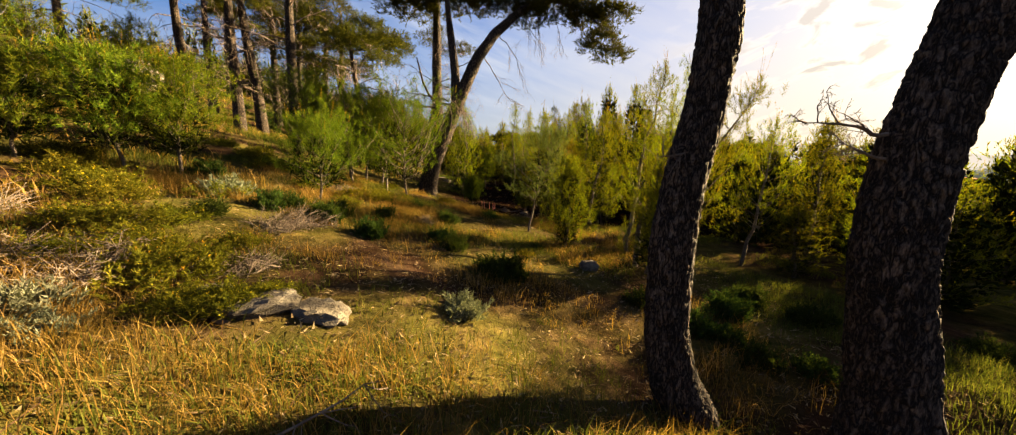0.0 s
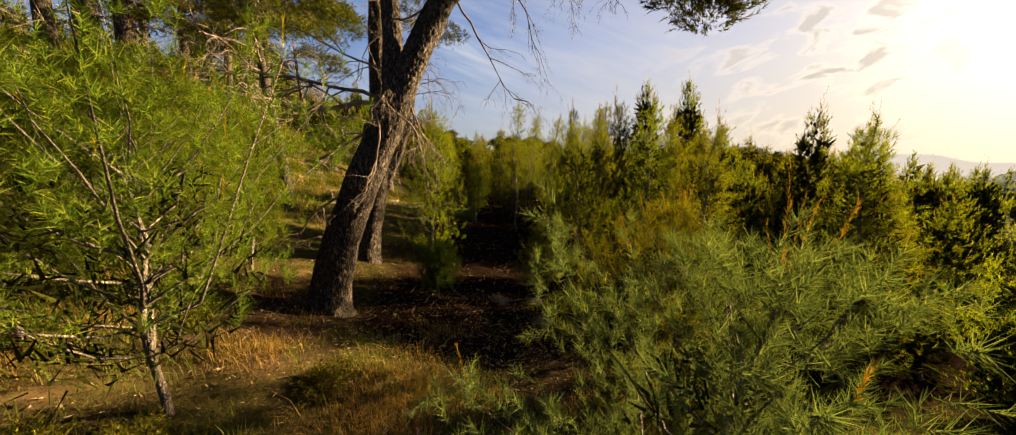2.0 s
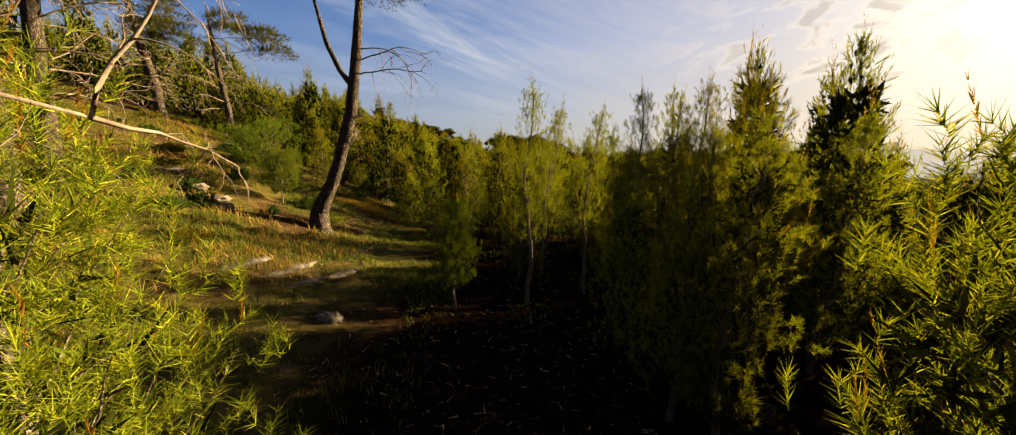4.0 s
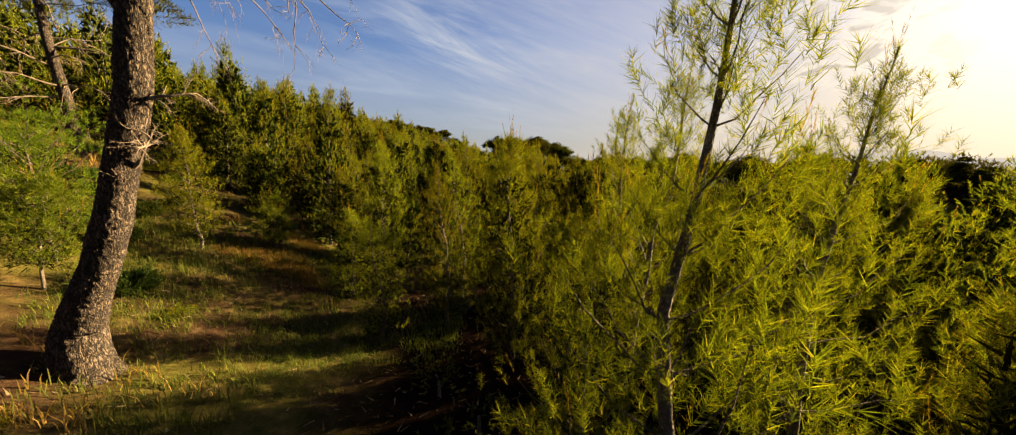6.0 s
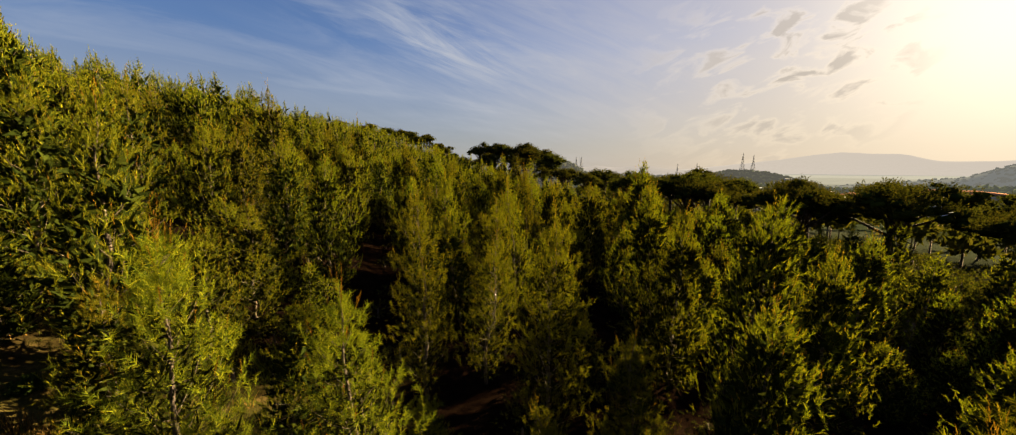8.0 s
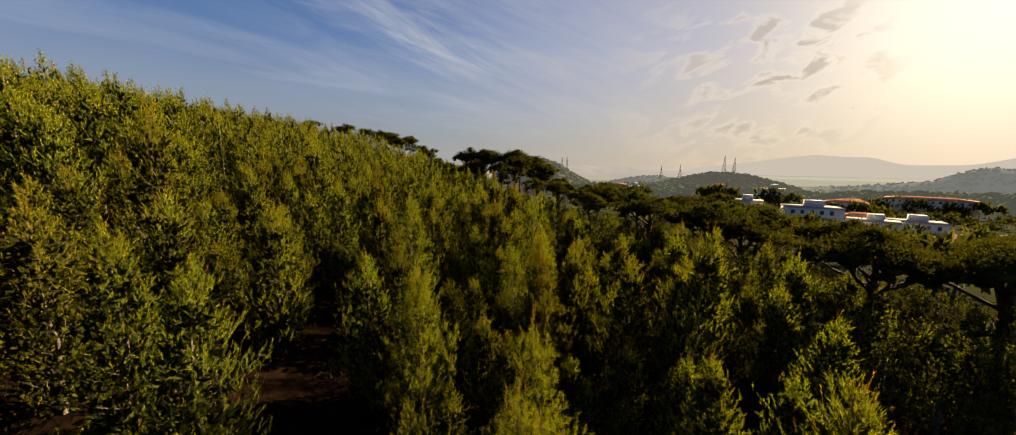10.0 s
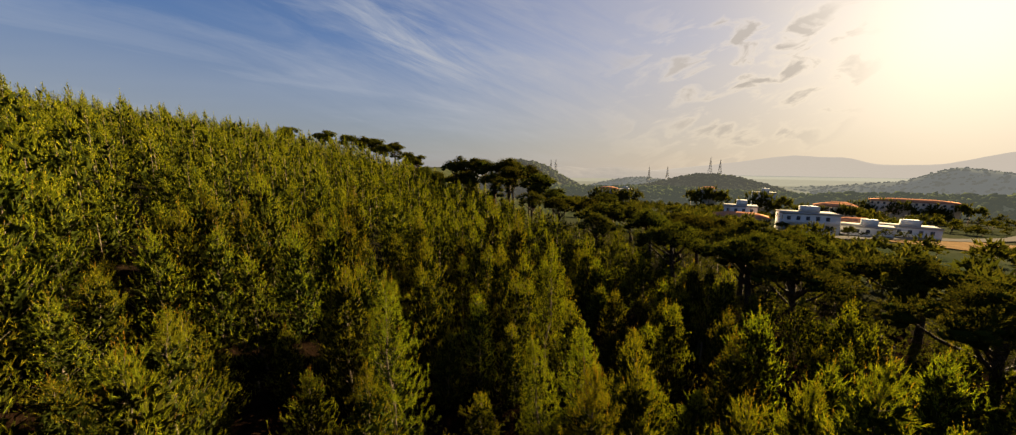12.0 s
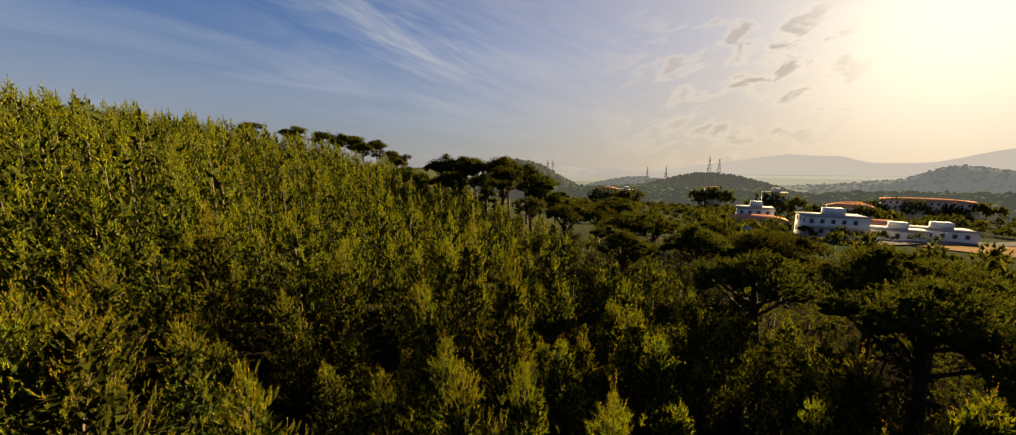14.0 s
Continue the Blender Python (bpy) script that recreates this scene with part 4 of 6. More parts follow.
old_pine("stout old pine with deeply furrowed trunk beside the clearing", 302, 2.85, 4.55,
         [(0.02, 0, 0), (0.0, 0, 0.35), (-0.04, 0, 0.85), (-0.12, 0, 1.3), (-0.19, 0, 1.75), (-0.19, 0, 2.15), (-0.14, 0, 2.5), (-0.05, 0, 2.85), (0.05, 0, 3.1), (0.5, 0, 5.0), (1.0, 0, 8.5)], [0.36, 0.285, 0.232, 0.212, 0.20, 0.19, 0.185, 0.180, 0.178, 0.14, 0.07],
         random_crown(302, (1.6, -0.8, 8.8), 2.2, 8, 1.2), [((-0.35, 0, 2.55), (-1, 0.1, 0.25), 0.45, 0.014, 0.0), ((-0.32, 0, 2.4), (-1, 0.2, 0.2), 0.30, 0.012, 0.0)], (), 100, 0.02, 0.018)
# the big leaning pine that the camera passes, its limb reaching over to the right
big = [(0.10, 0, 0), (0.18, 0, 0.5), (0.34, 0, 1.1), (0.74, 0.05, 2.1), (1.15, 0.1, 3.0), (1.55, 0.15, 3.9), (2.0, 0.35, 4.9), (2.6, 0.7, 5.8), (3.6, 1.2, 6.8), (4.8, 1.8, 7.4), (6.0, 2.3, 7.3), (6.9, 2.7, 6.8)]
old_pine("great leaning old pine with dead lower branches", 303, -2.60, 14.8, big,
         [0.36, 0.30, 0.28, 0.26, 0.235, 0.21, 0.19, 0.165, 0.13, 0.10, 0.06, 0.03],
         [((6.8, 2.0, 6.0), (0.9, 0.9, 0.8)), ((7.2, 1.9, 5.35), (0.75, 0.75, 0.7)), ((6.4, 1.9, 5.6), (0.5, 0.5, 0.5)), ((6.0, 2.1, 7.0), (1.0, 1.0, 0.7)), ((3.95, 1.7, 6.6), (1.0, 1.0, 0.6)), ((4.9, 1.75, 7.1), (1.1, 1.0, 0.6)), ((2.9, 1.7, 7.1), (1.1, 1.1, 0.7)), ((1.0, 1.8, 7.2), (1.3, 1.2, 0.7)), ((-0.7, 2.7, 7.3), (1.4, 1.3, 0.8)), ((6.4, 2.6, 6.9), (1.2, 1.2, 0.7)), ((7.2, 2.2, 7.0), (1.0, 1.0, 0.6)), ((4.2, 1.6, 7.6), (1.3, 1.2, 0.7)), ((3.4, 1.0, 6.9), (0.8, 0.8, 0.6)), ((5.2, 2.0, 7.7), (1.4, 1.2, 0.7)),
          ((0.9, 1.0, 7.6), (1.6, 1.5, 0.9)), ((-0.6, 0.8, 7.2), (1.5, 1.5, 0.9)), ((2.2, 0.6, 7.7), (1.5, 1.4, 0.9)), ((0.1, -0.4, 8.0), (1.4, 1.3, 0.8)), ((1.8, 1.4, 7.0), (1.0, 0.9, 0.7)), ((-1.6, 0.6, 7.4), (1.3, 1.2, 0.8)), ((3.2, 1.6, 7.2), (0.9, 0.9, 0.6))],
         [((2.2, 0.5, 5.0), (0.5, 0.6, -0.45), 1.9, 0.020, 0.25), ((2.7, 0.8, 5.8), (0.5, 0.5, -0.45), 2.0, 0.018, 0.3), ((3.6, 1.2, 6.7), (0.3, 0.5, -0.6), 1.9, 0.016, 0.3), ((4.8, 1.8, 7.3), (0.1, 0.4, -0.8), 1.7, 0.014, 0.3),
          ((1.05, -0.15, 3.25), (0.62, -0.10, -0.78), 1.5, 0.022, 0.10), ((1.1, -0.1, 3.4), (0.75, -0.35, -0.25), 1.6, 0.018, 0.30), ((1.0, -0.2, 3.1), (0.3, -0.6, 0.35), 0.8, 0.016, 0.35), ((1.05, 0.1, 3.3), (-0.9, -0.25, 0.2), 2.4, 0.04, 0.05), ((0.9, 0.1, 3.0), (-0.8, 0.5, 0.0), 2.2, 0.035, 0.15),
          ((1.0, 0.1, 3.4), (-0.8, -0.5, 0.3), 2.0, 0.032, 0.12), ((0.5, 0.0, 1.9), (-0.95, 0.2, 0.02), 1.8, 0.022, 0.05), ((1.2, 0.2, 3.8), (0.3, 0.9, -0.1), 2.0, 0.028, 0.3), ((1.2, 0.2, 3.9), (0.1, 0.9, 0.1), 1.8, 0.025, 0.3),
          ((3.3, 1.1, 6.5), (0.6, 0.1, -0.4), 1.2, 0.012, 0.3), ((4.2, 1.5, 7.0), (0.4, 0.2, -0.6), 1.4, 0.012, 0.3), ((1.4, 0.2, 3.7), (-0.8, 0.1, 0.30), 2.0, 0.020, 0.2), ((1.9, 0.3, 4.8), (-0.7, -0.2, 0.2), 1.9, 0.018, 0.25), ((5.4, 2.0, 7.3), (0.2, 0.1, -0.8), 1.2, 0.011, 0.3)],
         [([(1.25, 0.15, 3.3), (1.2, 0.4, 4.6), (1.05, 0.6, 5.8), (0.9, 0.8, 7.4)], [0.17, 0.15, 0.12, 0.06])], 96, 0.02, 0.016, 420, 12, 0.020)
old_pine("old pine with straight dark trunk behind the leaning one", 304, -2.98, 17.6,
         [(0, 0, 0), (0.10, 0, 0.6), (0.35, 0, 1.8), (0.50, 0, 3.2), (0.52, 0, 5), (0.6, 0, 7.2), (0.7, 0, 9.4)], [0.36, 0.29, 0.245, 0.22, 0.19, 0.14, 0.06],
         random_crown(304, (0.7, 0.4, 9.6), 2.3, 9, 1.3), random_dead(304, [(0.3, 0, 1.5), (0.5, 0, 3.2), (0.6, 0, 7)], 2.6, 6.0, 9, 2.0, 0.18), (), 60, 0.03, 0.014)
# the leaning pine at the clearing's far side
lean_line = [(0.16, 0, 0), (0.18, 0, 0.6), (0.44, 0, 1.1), (0.73, 0, 1.65), (1.06, 0, 2.45), (1.35, 0, 3.35), (1.62, 0, 4.2), (1.81, 0, 5.3), (1.92, 0, 6.0), (2.2, 0, 8.2), (2.4, 0, 9.6)]
old_pine("leaning old pine with broken stubs above grass", 305, -6.7, 30.25, lean_line, [0.38, 0.31, 0.25, 0.222, 0.205, 0.20, 0.20, 0.185, 0.175, 0.11, 0.05],
         random_crown(305, (2.2, 0.4, 9.8), 2.4, 8, 1.3),
         [((1.9, 0, 5.5), (0.9, 0.2, 0.30), 2.6, 0.03, 0.30), ((1.95, 0, 6.0), (0.9, -0.2, 0.25), 2.4, 0.03, 0.32), ((2.0, 0, 6.4), (0.8, 0.3, 0.1), 2.2, 0.025, 0.35), ((1.4, 0, 3.1), (0.9, -0.2, 0.25), 0.7, 0.035, 0.0), ((1.6, 0, 4.0), (0.9, 0.1, 0.30), 0.8, 0.035, 0.0),
          ((1.5, 0, 3.5), (0.9, -0.3, 0.0), 0.6, 0.025, 0.05), ((1.6, 0, 4.3), (-0.5, 0.1, 0.6), 0.6, 0.04, 0.0), ((1.0, 0, 2.3), (-0.6, 0, 0.4), 0.35, 0.04, 0.0), ((1.2, 0, 2.9), (0.6, -0.6, 0.3), 0.5, 0.03, 0.0)],
         [([(1.85, 0, 5.0), (1.3, 0.1, 5.7), (0.9, 0.1, 6.6), (0.5, 0.1, 8.4)], [0.11, 0.09, 0.08, 0.04])], 72, 0.025, 0.016)
# the stand of tall pines on the left slope: x, y, lean, trunk radius, height
STAND = [(-9.05, 18.6, 0.2, 0.22, 8.6), (-12.2, 21.1, -0.6, 0.23, 9.0), (-15.7, 21.1, -0.3, 0.22, 8.4), (-12.4, 19.8, 0.1, 0.22, 8.6), (-11.9, 27.0, 0.6, 0.20, 8.4),
         (-14.9, 29.5, 0.5, 0.20, 8.4), (-15.4, 27.6, 0.2, 0.21, 8.8), (-6.6, 20.6, -0.7, 0.15, 7.0), (-9.6, 24.4, 0.4, 0.19, 8.2), (-18.5, 26.0, 0.2, 0.22, 8.4),
         (-20.0, 39.0, -1.2, 0.23, 8.0), (-15.4, 38.3, -0.7, 0.16, 7.6), (-22.5, 33.0, 0.3, 0.22, 7.6), (-20.5, 15.0, 0.2, 0.22, 7.6), (-25.0, 24.0, 0.1, 0.22, 7.6)]
for k, (x, y, lean, r, H) in enumerate(STAND):
    line = [(0, 0, 0), (0.12 * lean, 0.03, H * 0.22), (0.5 * lean, 0.0, H * 0.5), (0.85 * lean, 0.1, H * 0.78), (lean, 0.1, H)]
    old_pine("tall bare-trunked old pine with dark crown on slope", 330 + k, x, y, line, [r * 1.25, r, r * 0.86, r * 0.62, r * 0.2],
             random_crown(330 + k, (lean, 0.1, H - 1.0), 3.0, 14, 1.25), random_dead(360 + k, line, H * 0.24, H * 0.85, 15, 2.7, 0.16), (), 14, 0.3, 0.0, 190, 9, 0.018)

# spreading pines on the lower side and on the ridge: x, y, height, crown radius
UMBRELLAS = [(22.2, 54.8, 7.0, 3.0), (25.3, 51.8, 7.4, 3.2), (20.9, 66.2, 7.6, 3.0), (21.0, 62.9, 6.8, 2.6), (18.6, 72.0, 7.5, 2.6), (24.0, 70.5, 8.0, 3.2), (15.2, 81.5, 7.0, 2.2),
             (21.6, 81.0, 7.8, 2.6), (18.5, 88.0, 8.0, 2.6), (26.5, 79.5, 7.8, 3.0), (30.0, 62.0, 7.0, 3.4), (29.5, 71.0, 7.4, 3.0), (33.0, 86.0, 7.5, 3.0), (14.5, 95.0, 7.5, 2.4),
             (12.0, 104.0, 7.5, 2.2), (20.5, 100.0, 7.5, 2.6), (27.0, 96.0, 7.2, 2.8), (9.5, 115.0, 10.0, 2.6), (10.5, 122.0, 11.5, 2.8), (6.5, 112.0, 8.5, 2.2), (15.5, 112.0, 9.5, 2.8), (-1.5, 128.0, 10.5, 2.8), (5.7, 127.0, 11.0, 2.8), (12.4, 126.5, 12.0, 3.0), (16.5, 128.0, 11.5, 3.0), (1.0, 119.0, 8.0, 2.2),
             (2.4, 126.0, 10.5, 2.6), (20.0, 118.0, 7.0, 2.6), (28.0, 112.0, 7.0, 2.8), (38.0, 100.0, 7.0, 3.0), (25.0, 44.5, 7.0, 3.0), (33.5, 50.0, 7.2, 3.2)]
RIDGE = [(-21.5, 164.0, 8.0, 2.6), (-18.5, 168.0, 6.5, 2.0), (-16.0, 172.0, 6.5, 2.2), (-24.5, 160.0, 6.5, 2.2), (-28.0, 166.0, 7.5, 2.8), (-31.5, 162.0, 7.0, 2.6), (-35.0, 158.0, 6.5, 2.4),
         (-13.5, 150.0, 6.5, 1.9), (-6.0, 136.0, 6.0, 2.2), (-9.5, 140.0, 6.0, 2.0), (-1.5, 130.0, 6.5, 2.2), (-39.0, 150.0, 6.5, 2.4), (-48.0, 150.0, 6.0, 2.4)]


def umbrella(seed, x, y, H, R):
    r = np.random.default_rng(seed)
    lean = r.uniform(-0.5, 0.5)
    line = [(0, 0, 0), (0.2 * lean, 0, H * 0.25), (0.6 * lean, 0.1, H * 0.5), (lean, 0.2, H * 0.8)]
    limbs, clumps = [], []
    for k in range(10):
        a = k * 2.4 + r.uniform(-0.4, 0.4)
        d = R * (0.95 if k % 3 else 0.35) * r.uniform(0.75, 1.1)
        top = (lean + math.cos(a) * d, 0.2 + math.sin(a) * d, H * r.uniform(0.72, 0.90) - 0.16 * d)
        start = (0.6 * lean, 0.1, H * r.uniform(0.42, 0.6))
        bend = tuple((s + t) / 2 + r.uniform(-0.2, 0.2) for s, t in zip(start, top))
        limbs.append(([start, bend, top], [0.10, 0.075, 0.03]))
        clumps.append((top, (R * 0.48 * r.uniform(0.8, 1.2), R * 0.48 * r.uniform(0.8, 1.2), R * 0.36)))
        clumps.append(((top[0] * 0.6, top[1] * 0.6, top[2] + 0.35), (R * 0.42, R * 0.42, R * 0.34)))
    if y > 105:
        for k in range(9):
            a, d = k * 2.4, R * r.uniform(0.2, 0.6)
            clumps.append(((lean + math.cos(a) * d, math.sin(a) * d, H * r.uniform(0.48, 0.9)), (R * 0.55, R * 0.55, R * 0.42)))
    return old_pine("spreading umbrella-shaped old pine above the young plantation", seed, x, y, line, [0.26, 0.22, 0.19, 0.10], clumps,
                    random_dead(seed, line, H * 0.3, H * 0.6, 2, 1.6), limbs, 8, 0.3, 0.0, 70, 6, 0.045)


for k, (x, y, H, R) in enumerate(UMBRELLAS):
    umbrella(500 + k, x, y, H * (1.22 if y > 105 else 1.0), R * (1.1 if y > 105 else 1.0))
for k, (x, y, H, R) in enumerate(RIDGE):
    umbrella(540 + k, x, y, H * 1.25, R * 1.15)

# low trees and scrub of the valley side and far slopes, seen from afar
rng = np.random.default_rng(90)
scrub_shapes = []
for k in range(3):
    crown, stem = Shape(), Shape()
    r_ = np.random.default_rng(95 + k)
    v = np.concatenate([needle_cloud(r_, (r_.uniform(-0.8, 0.8), r_.uniform(-0.8, 0.8), 1.6 + r_.uniform(-0.5, 0.8)), (1.0, 1.0, 0.8), 14, 3, 0.26, (0.4, 0.6)) for _ in range(4)])
    v = (v - [0, 0, 1.6]) * 1.25 + [0, 0, 1.6]
    crown.add(v, tris_of(v))
    tube(stem, [(0, 0, -0.2), (0, 0, 1.6)], [0.12, 0.06], 3)
    scrub_shapes.append((3.0, stem, crown, None))
spots = []
GARDENS = [(118, 146, 12, 0.8), (105, 160, 16, 1.0), (158, 204, 10, 11), (142, 145, 8, 0.3), (274, 217, 40, 9), (190, 194, 18, 6), (205, 204, 14, 6.5), (116, 302, 18, 11), (132, 306, 14, 11), (187, 281, 14, 14)]
VILLAGE = [(118, 146), (105, 160), (112, 168), (158, 204), (142, 145), (158, 144), (152, 156), (274, 217), (190, 194), (205, 204), (98, 122), (118, 120), (132, 120)]
while len(spots) < 2100:
    a, d = radians(rng.uniform(16, 84)), 30 + 520 * rng.uniform(0, 1) ** 0.75
    x, y = 1.4 + math.sin(a) * d, 50 + math.cos(a) * d
    if x > 32 + 0.05 * y and not (128 < x < 200 and 112 < y < 152) and min((x - p) ** 2 + (y - q) ** 2 for p, q in VILLAGE) > 18 ** 2:
        spots.append((x, y))
tall = list(rng.uniform(2.2, 6.0, len(spots)))
for x, y, w, lift in GARDENS:
    d = math.hypot(x - 1.4, y - 55.7)
    ux, uy = (1.4 - x) / d, (55.7 - y) / d
    for k in range(int(w / 2.6) + 2):
        side, out_ = (k / (int(w / 2.6) + 1) - 0.5) * (w + 8) + rng.uniform(-1, 1), rng.uniform(8, 12)
        spots.append((x + ux * out_ - uy * side, y + uy * out_ + ux * side))
        tall.append(lift * 0.9 + rng.uniform(1.2, 3.8))
scatter(scrub_shapes, spots, tall, 91, "valley_scrub", "scattered dark trees and scrub on the valley side", [BARK_YOUNG, NEEDLES_OLD])
spots = [(rng.uniform(13, 40), rng.uniform(42, 110)) for _ in range(560)]
low_shapes = []
for k in range(3):
    crown, stem, r_ = Shape(), Shape(), np.random.default_rng(105 + k)
    for _ in range(5):
        v = needle_cloud(r_, (r_.uniform(-0.7, 0.7), r_.uniform(-0.7, 0.7), 1.3 + r_.uniform(-0.5, 0.8)), (0.8, 0.8, 0.7), 12, 6, 0.055, (0.14, 0.24))
        crown.add(v, tris_of(v))
    tube(stem, [(0, 0, -0.2), (0, 0, 1.5)], [0.10, 0.05], 3)
    low_shapes.append((2.6, stem, crown, None))
scatter(low_shapes, spots, rng.uniform(1.6, 3.2, len(spots)), 92, "maquis", "low evergreen scrub under the spreading pines", [BARK_YOUNG, NEEDLES_OLD])

spots = []
while len(spots) < 560:
    x, y = rng.uniform(-26, 20), rng.uniform(15, 75)
    if bool(in_woods(x, y)) and y < 75 and abs(x - np.interp(y, LANE_Y, LANE_X)) > 0.5:
        spots.append((x, y))
scatter(low_shapes, spots, rng.uniform(0.4, 0.9, len(spots)), 93, "undergrowth", "dark evergreen undergrowth beneath the young pines", [BARK_YOUNG, NEEDLES_OLD])

# ---- plants of the clearing ----


def tuft_field(name, label, mat, spots, seed, blade, tall, width, lean):
    """Grass tufts, each a sheaf of bent blades."""
    r = np.random.default_rng(seed)
    spots = np.asarray(spots)
    n = len(spots)
    b = np.repeat(spots, blade, 0) + r.normal(0, 0.07, (n * blade, 2))
    z = land(b[:, 0], b[:, 1]) - 0.02
    L = np.repeat(r.uniform(0.5, 1.3, n), blade) * r.uniform(0.5, 1.2, n * blade) * tall
    a = r.uniform(0, 6.28, n * blade)
    out_ = np.c_[np.cos(a), np.sin(a), np.zeros(len(a))]
    p0 = np.c_[b, z]
    tilt = r.uniform(0.05, lean, n * blade)[:, None]
    p1 = p0 + (out_ * tilt * 0.5 + [0, 0, 1.0]) * (L * 0.55)[:, None]
    p2 = p1 + (out_ * (tilt * 1.6) + [0, 0, 0.75]) * (L * 0.5)[:, None]
    side = np.c_[-np.sin(a), np.cos(a), np.zeros(len(a))] * (width * r.uniform(0.7, 1.4, n * blade))[:, None] / 2
    v = np.stack([p0 - side, p0 + side, p1 - side * 0.8, p1 + side * 0.8, p2], 1).reshape(-1, 3)
    k = np.arange(n * blade)[:, None] * 5
    f = np.concatenate([k + [0, 1, 3], k + [0, 3, 2], k + [2, 3, 4]])
    ob = new(name, mesh_of(name, v, f, mat))
    return tagged(ob, label, "grass", "", "stuff")


def meadow(n, seed, xlo, xhi, ylo, yhi, patch):
    """Spots thrown over a stretch of the clearing, thicker in drifts."""
    r = np.random.default_rng(seed)
    got = []
    while len(got) < n:
        x, y = r.uniform(xlo, xhi), r.uniform(ylo, yhi)
        d = noise.noise(Vector((x * patch, y * patch, seed))) * 0.5 + 0.5
        worn = 0.22 if ((x - 0.2) / 2.0) ** 2 + ((y - 6.7) / 2.0) ** 2 < 1 or x > -3.2 and y > 13.2 and y < 24 else 1.0
        if ((x + 1.55) / 0.75) ** 2 + ((y - 4.95) / 0.42) ** 2 < 1:
            continue
        if r.random() < worn * max(0.0, (d - 0.44) * 3.6):
            got.append((x, y))
    return got


tuft_field("dry_grass", "dry straw-coloured and green grass of the clearing", GRASS, meadow(7600, 401, -5.5, 3.4, 2.4, 15.0, 0.8), 411, 10, 0.19, 0.005, 1.4)
tuft_field("straw", "long bleached straw at the clearing's near edge", GRASS, meadow(1000, 406, -3.6, 1.9, 2.6, 5.3, 1.3), 416, 9, 0.18, 0.004, 1.6)
LITTER_BITS = foliage("litter_bits", (0.030, 0.018, 0.011), (0.130, 0.078, 0.045), (0.420, 0.300, 0.180), 0.1)


def litter(name, label, count, seed, x0, x1, y0, y1, size, thick):
    """Dry needles, chips or sticks strewn flat over a stretch of ground."""
    r = np.random.default_rng(seed)
    q = np.c_[r.uniform(x0, x1, count), y0 + (y1 - y0) * r.uniform(0, 1, count) ** 1.4]
    a = r.uniform(0, 6.28, count)
    root = np.c_[q, land(q[:, 0], q[:, 1]) + r.uniform(0.002, 0.03, count)]
    d = np.c_[np.cos(a), np.sin(a), r.uniform(-0.1, 0.4, count)] * r.uniform(size[0], size[1], (count, 1))
    w = np.c_[-np.sin(a), np.cos(a), r.uniform(-0.5, 0.5, count)] * r.uniform(thick[0], thick[1], (count, 1))
    v = np.stack([root - w, root + w, root + d], 1).reshape(-1, 3)
    tagged(new(name, mesh_of(name, v, tris_of(v), LITTER_BITS)), label, "litter", "", "stuff")


litter("ground_litter", "dry needles and bark chips strewn on the soil", 42000, 417, -5, 5, 2.4, 17.4, (0.02, 0.09), (0.003, 0.012))
litter("ground_sticks", "thin dry sticks lying on the soil", 2600, 427, -5, 4, 2.6, 20.0, (0.10, 0.32), (0.002, 0.005))
litter("slope_litter", "dry twigs and cones scattered on the slope", 9000, 437, -14, 3, 14, 38, (0.05, 0.22), (0.006, 0.02))
GREEN_GRASS = foliage("green_grass_blades", (0.045, 0.066, 0.012), (0.105, 0.122, 0.022), (0.215, 0.192, 0.042), 0.38)
tuft_field("green_grass", "short green grass between the pines", GREEN_GRASS, meadow(9000, 402, -7.0, 7.5, 2.6, 17.0, 0.50), 412, 9, 0.15, 0.006, 1.2)
tuft_field("slope_grass", "yellow-green grass on the hill slope", GRASS, meadow(5200, 403, -34.0, -4.5, 5.0, 40.0, 0.20), 413, 7, 0.30, 0.016, 1.0)
tuft_field("slope_green", "fresh green grass between the shrubs of the slope", GREEN_GRASS, meadow(5000, 407, -24.0, -4.0, 18.0, 42.0, 0.3), 418, 7, 0.28, 0.014, 1.0)
tuft_field("clearing_grass", "sparse grass round the bare soil of the clearing", GREEN_GRASS, meadow(4200, 404, -11.0, -1.0, 19.0, 38.5, 0.35), 414, 9, 0.20, 0.009, 1.0)
tuft_field("lit_grass", "strip of sunlit dry grass before the plantation", GRASS, meadow(1300, 405, -9.5, -5.0, 35.2, 38.2, 0.5), 415, 9, 0.24, 0.009, 0.9)


